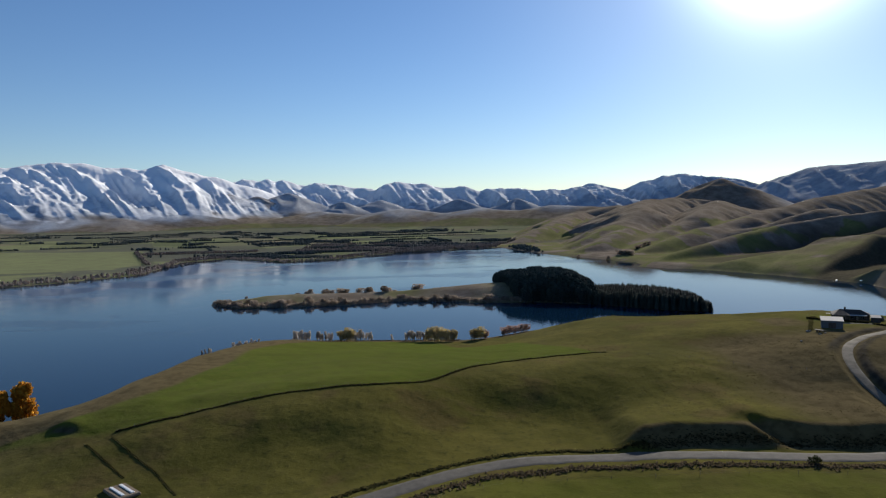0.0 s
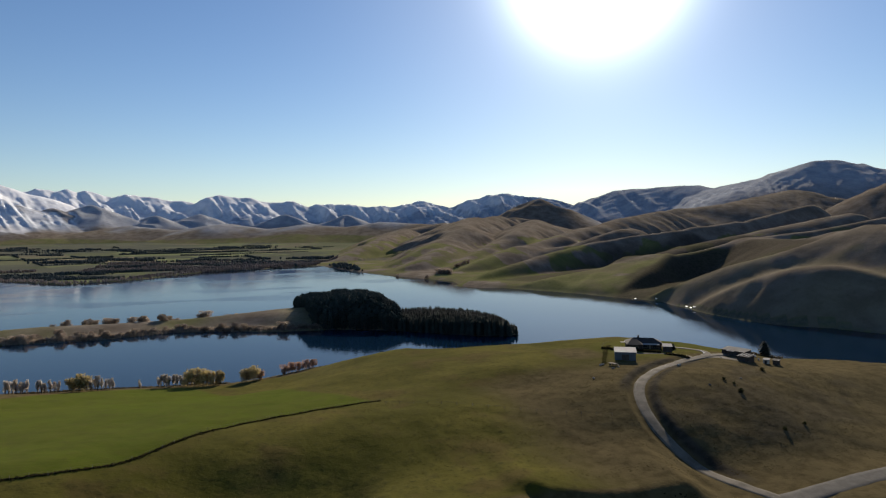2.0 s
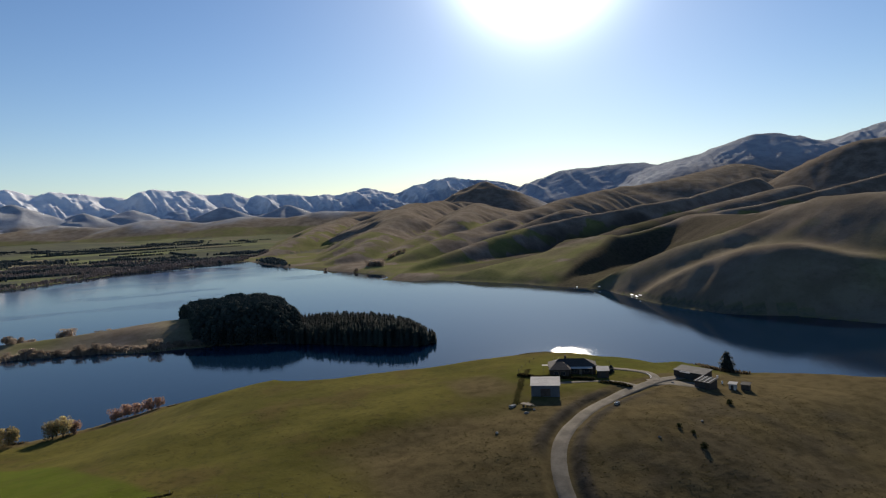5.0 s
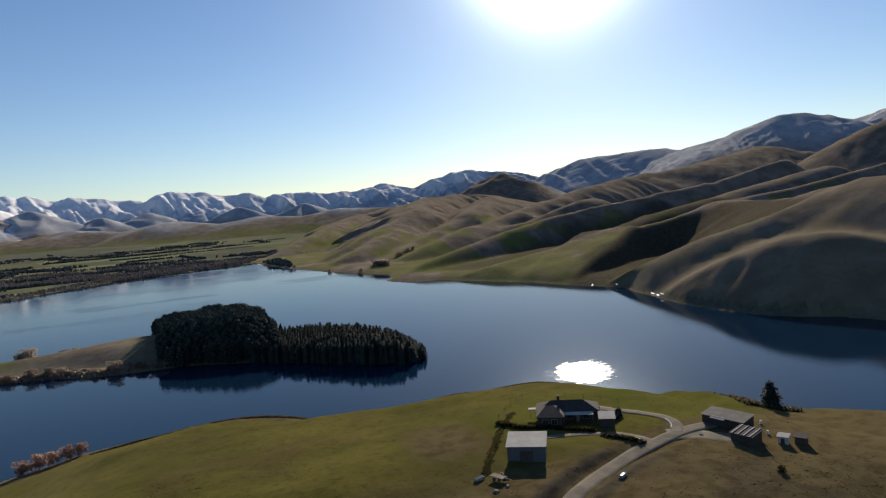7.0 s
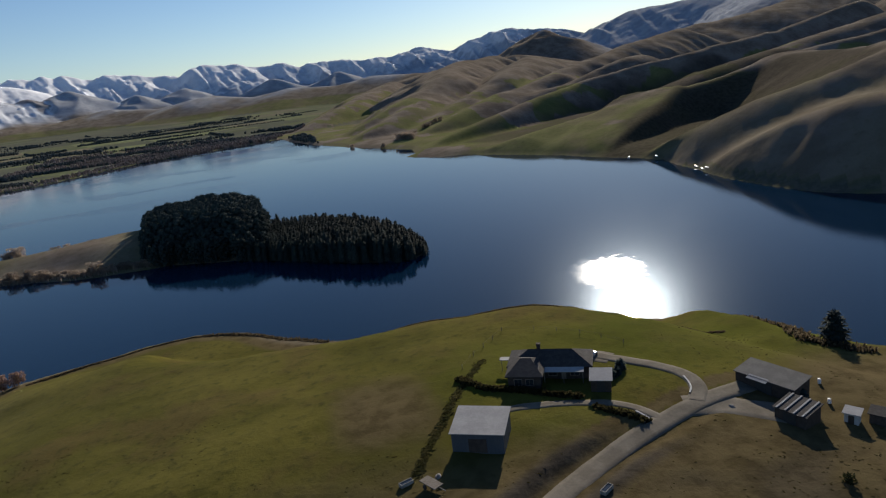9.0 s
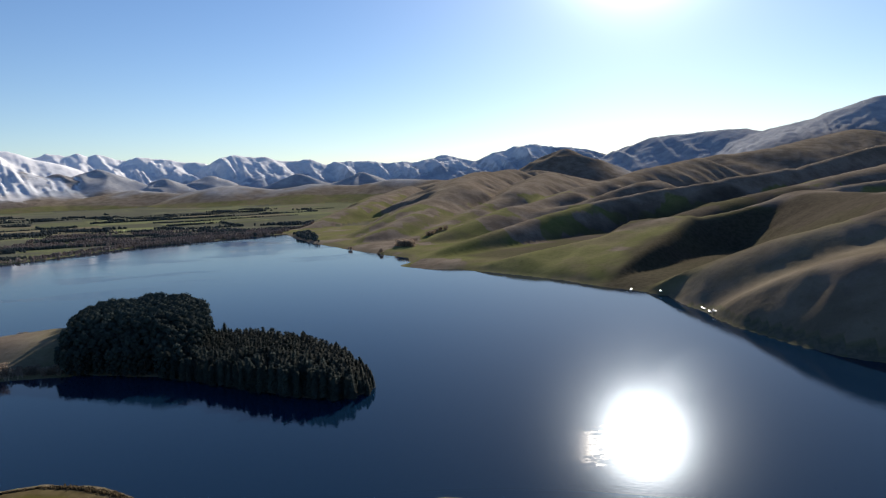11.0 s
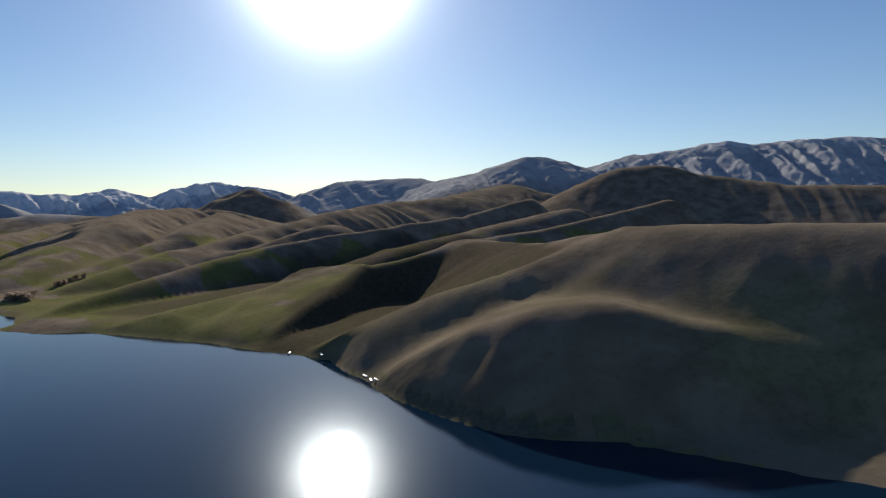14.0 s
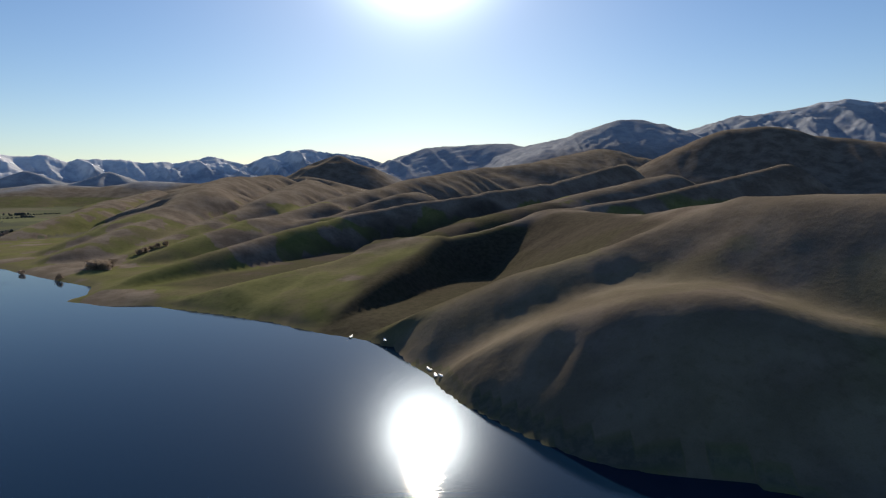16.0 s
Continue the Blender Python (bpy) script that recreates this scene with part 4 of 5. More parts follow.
PINES_TALL = [round_pine_meshes(k, 18, 3.1) for k in (1, 2, 3)]
PINES_LOW = [conifer_meshes(k, 13, 2.6) for k in (4, 5, 6)]
TALL_STAND = [(65, 590), (80, 584.5), (112, 571.5), (132, 560), (135, 612), (128, 640), (112, 668), (84, 682), (50, 687)]
LOW_STAND = [(116, 570), (150, 544), (184, 517.5), (200, 511.5), (213.5, 520), (207, 546), (184, 578), (158, 606), (136, 616)]
def joined(kinds, spots, seed, label):
    """The back rows of a stand, joined."""
    rng = random.Random(seed)
    zs = heights([(s[0], s[1]) for s in spots])
    verts, faces, at = [], [], 0
    for s, z in zip(spots, zs):
        me = kinds[rng.randrange(len(kinds))][1]
        co = np.empty(len(me.vertices) * 3)
        me.vertices.foreach_get("co", co)
        co = co.reshape(-1, 3) * s[2] * rng.uniform(0.93, 1.05) + np.array([s[0], s[1], z - 0.2])
        verts.append(co)
        faces += [tuple(at + v for v in p.vertices) for p in me.polygons]
        at += len(co)
    me = bpy.data.meshes.new("pine_wood")
    me.from_pydata(np.concatenate(verts).tolist(), [], faces)
    me.materials.append(NEEDLES)
    return tagged(new("pine_wood", me), label, "trees", kind="stuff")




def canopy(spots, front, tall, xs, tops, skirt, deep):
    """Sizes that bring the crowns of a stand up to one rounded roof over it, lower along its front edge."""
    at = np.array(spots)
    rim = at[:, 1] - np.interp(at[:, 0], [p[0] for p in front], [p[1] for p in front])
    top = np.interp(at[:, 0], xs, tops) * (skirt + (1 - skirt) * smooth(rim, -2, deep))
    return [(x, y, float(max(0.35, (t - z) / tall))) for (x, y), t, z in zip(spots, top, heights(spots))]


tall_spots = canopy(scatter(TALL_STAND, 4.6, 3), TALL_STAND[:4], 18, [46, 52, 58, 67, 83, 99, 112, 122, 130, 137], [14, 19, 21.5, 23, 24.6, 25.8, 25.8, 24, 20, 14], 0.52, 38)
low_spots = canopy(scatter(LOW_STAND, 3.5, 4), LOW_STAND[:5], 13, [116, 140, 155, 170, 190, 199, 204, 212], [12, 12.8, 13.8, 14.8, 14.2, 13, 9.8, 6.5], 0.8, 20)
low_spots = [s for s in low_spots if s[0] < 210.5]
joined(PINES_TALL, [s for s in tall_spots if s[1] > 606], 15, "dense dark pines at the back of the island stand")
joined(PINES_LOW, [s for s in low_spots if s[0] * 0.6 + 0.8 * s[1] > 541], 16, "dense dark pines on the island's far side")
plant("pine_tree", PINES_TALL, [s for s in tall_spots if s[1] <= 606], "tall dark green pine in the dense stand on the island", "tree", "tall pines on the island", 0.92, 1.05, 5)
plant("pine_tree", PINES_LOW, [s for s in low_spots if s[0] * 0.6 + 0.8 * s[1] <= 541], "dark green pine in the lower stand on the island", "tree", "lower pines on the island", 0.85, 1.12, 6)
plant("pine_tree", PINES_LOW, [(137, 634, 0.8)], "slim lone pine beside the tall stand", "tree", "", 1, 1, 2)
plant("conifer", [conifer_meshes(9, 7.4, 2.8)], [(264.3, 325.2)], "dark bushy conifer on the bank by the water", "tree", "", 1, 1, 2)

plant("garden_conifer", [conifer_meshes(10, 2.8, 0.8)], [(210.4, 319.7, 0.75), (208.6, 317.6, 0.6), (207.2, 316.6, 0.6), (233.5, 298.6, 0.8)], "small dark clipped conifer near the farm buildings", "bush", "garden conifers", 0.95, 1.05, 4)

TWIGGY = [leafy_meshes(k, 5, 3.8, SCRUB, 800, low=0.0, leaf=0.3) for k in (11, 12, 13)]
GOLDEN = [leafy_meshes(k, 9, 3.6, WILLOW, 1500, 1.2, 0.02, leaf=0.3) for k in (14, 15)]
ORANGE = [leafy_meshes(k, 16, 3.4, AUTUMN, 2200, 1.6, 0.03, leaf=0.55) for k in (19, 20)]
GORSE = [leafy_meshes(k, 2.0, 1.5, plain("gorse_leaves", (0.020, 0.026, 0.010), (0.045, 0.047, 0.018), 0.8, 0.9, leaf=0.3), 300, 0.8, 0.0, leaf=0.2) for k in (21, 22)]

rng = random.Random(21)
edge = []
for (ax, ay), (bx, by) in zip(ISLAND[:7], ISLAND[1:8]):
    n = int(math.hypot(bx - ax, by - ay) / (1.7 if ax < -95 else 2.3))
    for i in range(n):
        u = (i + rng.random()) / n
        if rng.random() < 0.95:
            deep = 16 if ax < -95 else 8
            edge.append((ax + u * (bx - ax) + rng.uniform(-1, 1), ay + u * (by - ay) + 1.5 + deep * rng.random() ** 1.3, rng.choice((0.35, 0.45, 0.55, 0.65, 0.8, 1.0)) * rng.uniform(0.8, 1.15)))
for (ax, ay), (bx, by) in zip(ISLAND[18:22], ISLAND[19:23]):
    n = int(math.hypot(bx - ax, by - ay) / 9)
    for i in range(n):
        u = (i + rng.random()) / n
        if rng.random() < 0.6:
            edge.append((ax + u * (bx - ax), ay + u * (by - ay) - rng.uniform(3, 9), rng.uniform(0.4, 0.8)))
plant("willow_bush", TWIGGY, edge, "leafless brown willow bush on the island's shore", "bush", "bushes on the island shore", 0.85, 1.15, 7, 0.5)
ridge = [(-26, 668, 1.4), (-30, 664, 1.0)] + [(rng.uniform(-150, -52), rng.uniform(642, 662), rng.uniform(0.7, 1.25)) for _ in range(16)]
plant("bare_tree", TWIGGY, ridge, "rounded leafless tree on the island's ridge", "tree", "bare trees on the island", 0.9, 1.1, 3)

BLUSH = plain("poplar_twigs", (0.40, 0.35, 0.30), (0.54, 0.47, 0.40), 0.5, 0.95, leaf=0.5, vary=0.3)
BARE = [leafy_meshes(k, 9, 1.5, BLUSH, 1100, 1.9, 0.03, leaf=0.2) for k in (16, 17, 18)]
row = []
for x0, x1, n, size in ((-145, -138, 4, 0.5), (-129, -112, 12, 0.66), (-95.5, -84.3, 7, 0.9), (-81, -70.5, 6, 0.92), (-57, -45.5, 7, 0.88), (-34, -32, 1, 0.65), (-25.6, -13.3, 9, 0.92)):
    row += [(x0 + (x1 - x0) * (i + rng.uniform(0.3, 0.7)) / n, np.interp(x0, [-142, -98, -20], [392, 414, 411]) + rng.uniform(-1.5, 1.5), size * rng.uniform(0.85, 1.12)) for i in range(n)]
plant("poplar", BARE, row, "slender leafless poplar in a row along the lake shore", "tree", "poplars on the near shore", 0.75, 0.95, 8, 0.4)
plant("willow_tree", GOLDEN, [(-65, 413, 0.78), (-61.5, 413, 0.98), (-58.5, 412, 0.85), (-10.5, 409, 0.85), (-7, 408, 1.0), (-3, 407, 1.05), (0.5, 408, 0.85), (5, 409, 0.8), (18, 411, 0.8), (21.5, 412, 0.9)], "willow with golden autumn leaves by the lake", "tree", "golden willows on the near shore", 0.95, 1.05, 9, 0.4)
RUSSET = [leafy_meshes(k, 7, 3.0, plain("russet_twigs", (0.29, 0.19, 0.14), (0.42, 0.27, 0.20), 0.5, 0.95, leaf=0.5), 1200, low=0.02, leaf=0.26) for k in (23, 24)]
plant("willow_tree", RUSSET, [(25, 415, 0.8), (38, 428, 0.85), (42, 432, 0.85), (46, 434, 0.8), (50, 437, 0.85), (54, 440, 0.75)], "reddish leafless willow behind the grassy brow", "tree", "reddish willows on the near shore", 0.95, 1.05, 10, 0.4)
plant("poplar", ORANGE, [(-167 - 2.6 * k, 259 - 2.8 * k + (k % 2) * 3) for k in range(18)], "tall poplar in bright orange autumn leaf beside the water", "tree", "orange poplars", 0.9, 1.1, 11, 0.5)
plant("gorse_bush", GORSE, [(196.6, 265.6, 1.2), (198.3, 262, 1.0), (195.9, 255, 1.4), (223.5, 277.5, 1.2), (193.7, 231, 1.0), (203.5, 233.6, 0.9), (103, 184, 2.6)],
      "dark low gorse bush on the rough pasture", "bush", "gorse on the headland", 0.4, 0.62, 12, 0.15)
plant("tree", TWIGGY, [(301 + 7 * math.cos(k * 2.4) * (k % 4) * 0.8, 1100 + 6 * (k % 5) - 4 * (k % 3), 1.5) for k in range(12)] + [(266, 1078, 1.0), (232, 1150, 0.9), (345, 1190, 1.1), (352, 1200, 1.2), (360, 1212, 1.0), (368, 1220, 1.1), (378, 1228, 1.0)],
      "leafless tree in the clump at the valley mouth", "tree", "trees at the valley mouth", 0.9, 1.2, 13, 0.4)


def far_woods(name, spots, mat, tall, label):
    """Far trees, too many to count, as one mesh of rough crowns."""
    rng = random.Random(len(spots))
    zs = heights([(s[0], s[1]) for s in spots])
    verts, faces = [], []
    for (x, y, s), z in zip(spots, zs):
        h, w = tall * s * rng.uniform(0.8, 1.15), tall * s * rng.uniform(0.38, 0.55)
        b = len(verts)
        for k, (f, q) in enumerate(((0.0, 0.7), (0.4, 1.0), (0.8, 0.8))):
            for i in range(6):
                a = 1.0472 * i + k * 0.5 + rng.uniform(-0.3, 0.3)
                q2 = w * q * rng.uniform(0.7, 1.25)
                verts.append((x + q2 * math.cos(a), y + q2 * math.sin(a), z - 0.5 + h * f * rng.uniform(0.85, 1.15)))
        verts.append((x + rng.uniform(-0.2, 0.2) * w, y, z + h))
        for k in range(2):
            for i in range(6):
                j = (i + 1) % 6
                faces.append((b + 6 * k + i, b + 6 * k + j, b + 6 * k + 6 + j, b + 6 * k + 6 + i))
        for i in range(6):
            faces.append((b + 12 + i, b + 12 + (i + 1) % 6, b + 18))
    me = bpy.data.meshes.new(name)
    me.from_pydata(verts, [], faces)
    me.materials.append(mat)
    return tagged(new(name, me), label, "trees", kind="stuff")


def belt(x0, y0, x1, y1, wide, step, rng, s=1.0):
    n = max(2, int(math.hypot(x1 - x0, y1 - y0) / step))
    out = []
    for i in range(n + 1):
        for k in range(max(1, round(wide / step))):
            u = i / n
            out.append((x0 + u * (x1 - x0) + rng.uniform(-0.5, 0.5) * step, y0 + u * (y1 - y0) + (k - wide / step / 2) * step + rng.uniform(-0.4, 0.4) * step, s * rng.uniform(0.7, 1.2)))
    return out


rng = random.Random(5)
BELTS = [(-330, 1270, -215, 1262, 30), (-440, 1330, -300, 1300, 22), (-120, 1560, 60, 1570, 26), (-180, 1500, -60, 1480, 20), (-720, 1180, -600, 1190, 14), (-250, 1620, -60, 1650, 18)]
for k in range(260):
    q = rng.randrange(9, 24) * 150
    p = rng.randrange(-12, 12) * 110
    dp, dq = (110 * rng.choice((0.6, 1, 1, 2, 3)), 0) if k % 4 else (0, 150 * rng.choice((0.5, 1)))
    ends = [((0.9 * a - 0.35 * b) / 0.825, (0.3 * a + 0.8 * b) / 0.825) for a, b in ((p, q), (p + dp, q + dq))]
    if ends[0][1] > 1300 and ends[1][1] < 2900 and max(e[0] - 0.1 * e[1] for e in ends) < 0 and min(e[0] + 0.7 * e[1] for e in ends) > 0:
        BELTS.append((*ends[0], *ends[1], rng.choice((3, 3, 6, 9))))
dark = []
for x0, y0, x1, y1, w in BELTS:
    dark += belt(x0, y0, x1, y1, w, 3.0 + 0.0012 * max(0, y0 - 1400), rng, rng.uniform(0.4, 0.75))
for k in range(95):
    cx, cy = rng.uniform(-1500, 150), 1330 + 1500 * rng.random() ** 1.6
    if cx > 0.1 * cy or cx < -0.72 * cy:
        continue
    a, b, turn = rng.uniform(14, 55), rng.uniform(6, 16), rng.uniform(-0.25, 0.25)
    for _ in range(int(a * b * 0.16)):
        u, v = rng.gauss(0, 0.5) * a, rng.gauss(0, 0.5) * b
        dark.append((cx + u * math.cos(turn) - v * math.sin(turn), cy + u * math.sin(turn) + v * math.cos(turn), rng.uniform(0.45, 0.95)))
dark += [(152 - 24 * u + rng.uniform(0, 46), 1240 + 260 * u, rng.uniform(0.5, 0.9)) for u in (rng.random() for _ in range(330))]
dark = [p for p in dark if signed(LAKE, np.array([p[0]]), np.array([p[1]]))[0] < -6 and signed(MEADOW, np.array([p[0]]), np.array([p[1]]))[0] < -6]
far_woods("shelterbelt_trees", dark, HAZED_BELT, 7.5, "dark conifer shelterbelts between the green valley fields")
bare = []
for x0, y0, x1, y1, w in ((-100, 1425, 120, 1580, 55), (-60, 1500, 130, 1610, 60), (-480, 1010, -440, 1230, 12), (-500, 1250, -430, 1340, 40), (-200, 1260, -110, 1420, 20), (-560, 840, -445, 985, 8), (-690, 1500, -510, 1150, 14),
                          (-330, 1420, -40, 1520, 40), (-640, 1420, -420, 1500, 30), (60, 1620, 180, 1690, 30)):
    bare += belt(x0, y0, x1, y1, w, 6, rng, 0.7)
bare += [(x, y, rng.uniform(0.45, 0.8)) for x, y in ((rng.uniform(-330, 110), rng.uniform(1430, 1720)) for _ in range(2600)) if fbm(np.array([x / 70]), np.array([y / 50]), 3)[0] > -0.15 and y > 1420 + 0.9 * max(0, x)]
brush = []
for (ax, ay), (bx, by) in zip(FAR_SHORE, FAR_SHORE[1:]):
    n = int(math.hypot(bx - ax, by - ay) / 1.1)
    for i in range(n):
        u, a = i / n, rng.uniform(2, 26) * rng.random() ** 0.7
        l = math.hypot(bx - ax, by - ay)
        brush.append((ax + u * (bx - ax) + a * (by - ay) / l, ay + u * (by - ay) - a * (bx - ax) / l, rng.uniform(0.3, 1.0)))
brush = [p for p, d in zip(brush, signed(LAKE, np.array([q[0] for q in brush]), np.array([q[1] for q in brush]))) if d < -1.5]
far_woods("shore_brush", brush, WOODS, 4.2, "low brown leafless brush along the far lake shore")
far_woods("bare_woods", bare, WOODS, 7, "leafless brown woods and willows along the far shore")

# ---- roads, banks and fences ----


def ribbon(name, line, wide, mat, label, category="road", lift=0.07, crown=0.06):
    """A road that lies on the ground along a line, with shoulders that go into it."""
    pts = along(rounded(line), 2.0)
    cols = (-0.62, -0.5, -0.25, 0, 0.25, 0.5, 0.62)
    grid = []
    for i, p in enumerate(pts):
        a, b = pts[max(0, i - 1)], pts[min(len(pts) - 1, i + 1)]
        t = Vector((b[0] - a[0], b[1] - a[1])).normalized()
        for c in cols:
            grid.append((p[0] + t.y * c * wide, p[1] - t.x * c * wide))
    zs = heights(grid)
    verts, faces, k = [], [], len(cols)
    for i in range(len(pts)):
        own = zs[i * k:(i + 1) * k]
        level = float(np.mean(own[1:-1]))
        for j in range(k):
            z = max(own[j], 0.5 * own[j] + 0.5 * level) + lift + crown * (1 - (cols[j] / 0.5) ** 2) if 0 < j < k - 1 else own[j] - 0.3
            verts.append((*grid[i * k + j], z))
    for i in range(len(pts) - 1):
        for j in range(k - 1):
            faces.append((i * k + j, (i + 1) * k + j, (i + 1) * k + j + 1, i * k + j + 1)[::-1])
    me = bpy.data.meshes.new(name)
    me.from_pydata(verts, [], faces)
    me.materials.append(mat)
    for p in me.polygons:
        p.use_smooth = True
    return tagged(new(name, me), label, category, kind="structure")


ribbon("road_main", MAIN_ROAD, 6.0, ASPHALT, "pale grey sealed country road below the hill")
ribbon("road_farm", LOOP_ROAD, 3.7, GRAVEL, "pale gravel farm road that curves up to the houses")
ribbon("road_turning", [(216.5, 303.5), (219.5, 307), (220.5, 312), (218, 317.5), (213, 323), (208.7, 328)], 3.0, GRAVEL, "worn gravel loop that leads round to the farmhouse", lift=0.10)
ribbon("road_parking", [(211, 325), (207.5, 328.5), (204, 330.5)], 5.0, GRAVEL, "gravel parking place behind the farmhouse", lift=0.06, crown=0.02)
ribbon("road_drive", [(208.5, 299.8), (207.2, 302.5), (205.6, 305.6), (201.3, 308.7), (193.5, 311.9), (185.6, 313.5), (181, 313)], 2.1, GRAVEL, "narrow pale gravel drive to the big shed", lift=0.05)
ribbon("road_yard", [(214, 303), (219, 301.5), (224, 298.5), (228, 295.5)], 6.0, GRAVEL, "wide worn gravel yard in front of the long barn", lift=0.04, crown=0.02)


def hedge(name, line, wide, tall, mat, label, seed, step=0.9):
    """A strip of rank growth: many small leaf clumps along a line."""
    rng = random.Random(seed)
    pts = along(line, step)
    spots = []
    for p in pts:
        for _ in range(14):
            spots.append((p[0] + rng.gauss(0, wide * 0.35), p[1] + rng.gauss(0, wide * 0.35)))
    zs = heights(spots)
    verts, faces = [], []
    for (x, y), z in zip(spots, zs):
        h = tall * rng.uniform(0.3, 1.0)
        for _ in range(2):
            a, w = rng.uniform(0, 6.28), rng.uniform(0.15, 0.42)
            cx, cy, l = math.cos(a) * w, math.sin(a) * w, rng.uniform(-0.4, 0.4)
            b = len(verts)
            verts += [(x - cx, y - cy, z - 0.1), (x + cx, y + cy, z - 0.1), (x + cx * 0.7 + l, y + cy * 0.7, z + h * rng.uniform(0.7, 1)), (x - cx * 0.6 + l, y - cy * 0.6, z + h)]
            faces.append((b, b + 1, b + 2, b + 3))
    me = bpy.data.meshes.new(name)
    me.from_pydata(verts, [], faces)
    me.materials.append(mat)
    return tagged(new(name, me), label, "hedge", kind="stuff")


TUSSOCK = plain("tussock_blades", (0.060, 0.050, 0.018), (0.105, 0.085, 0.036), 0.3, 0.95, leaf=0.5, vary=0)
BANK = plain("bank_grass", (0.026, 0.024, 0.012), (0.050, 0.044, 0.020), 0.3, 0.95, leaf=0.5, vary=0)
BRUSH = plain("brown_brush", (0.060, 0.048, 0.030), (0.115, 0.090, 0.058), 0.5, 0.95, leaf=0.5, vary=0)
RANK = plain("rank_grass", (0.060, 0.062, 0.022), (0.110, 0.095, 0.040), 0.4, 0.95, leaf=0.5)
hedge("field_hedge", rounded(FENCE, 2), 0.8, 0.38, BANK, "dark rank growth along the field fence", 1)
hedge("road_bank_growth", [(-44, 156), (-22, 173), (-4, 185), (10, 193), (34, 198), (60, 198)], 1.4, 0.6, RANK, "dark rank growth on the bank above the road", 2)
hedge("road_verge_growth", [(-24, 152), (-6, 168), (12, 179), (34, 184), (60, 184), (110, 181), (150, 184)], 2.6, 0.6, BRUSH, "brown rough growth between the road and the field", 3)
hedge("garden_hedge", [(179.8, 329), (183.5, 323), (191, 317.2), (198.5, 311.8)], 0.9, 1.0, BANK, "dark clipped hedge round the farmhouse garden", 5, 0.45)
hedge("garden_edge_growth", [(187, 336.5), (182.4, 329.5), (179, 324.6), (174, 315.5), (168.4, 306), (166, 301)], 1.1, 0.22, RANK, "dark rank growth along the old garden edge", 21, 0.5)
hedge("drive_hedge", [(205.5, 300.5), (202, 304.3), (199.5, 307.2)], 1.0, 0.8, BANK, "low dark hedge beside the drive", 7, 0.4)
hedge("island_scrub", [(-208, 610), (-180, 587), (-140, 589), (-93, 594), (-60, 606), (-45, 614), (5, 605), (35, 594), (50, 594)], 6.5, 2.4, SCRUB, "leafless brown scrub along the island shore", 17, 0.8)
hedge("cliff_growth", [(262, 352), (264, 342), (261, 334), (258, 327), (266, 318)], 3.2, 1.2, BRUSH, "brown scrub along the top of the lake bank", 8)
hedge("track_growth", [(-104, 204), (-94.6, 195), (-82, 183.5), (-72, 172)], 0.15, 0.16, RANK, "dark growth along a field track", 9, 0.6)
hedge("track_growth", [(-111, 201.5), (-100.6, 191.7), (-90.2, 181.6)], 0.15, 0.14, RANK, "dark growth along a field track", 10, 0.6)
hedge("shore_growth", [(-152, 300), (-148, 335), (-131, 388), (-103, 417), (-40, 416), (8, 411)], 1.6, 0.9, BRUSH, "brown scrub along the foot of the shore bank", 13, 1.5)
hedge("gully_growth", [(57, 197), (70, 200), (82, 201), (95, 198), (106, 198), (120, 197), (140, 199)], 3.4, 0.3, BANK, "dark rank grass on the scarps above the road", 11, 0.7)
hedge("brow_growth", [(58, 437), (75, 445.5), (92, 452.5), (108, 455.5), (120, 451.5)], 1.0, 0.6, BRUSH, "low brown scrub along the foot of the headland", 12)
hedge("brow_growth", [(112, 455), (121, 451.5), (132, 444.5), (142, 435.5), (155, 426.5)], 2.2, 1.0, BRUSH, "brown scrub along the foot of the headland", 15)
hedge("brow_growth", [(156, 382), (180, 377), (196, 372.5), (212, 368.5), (228, 361), (240, 350), (248, 342)], 0.8, 0.4, BRUSH, "low brown scrub along the brow above the lake", 16)


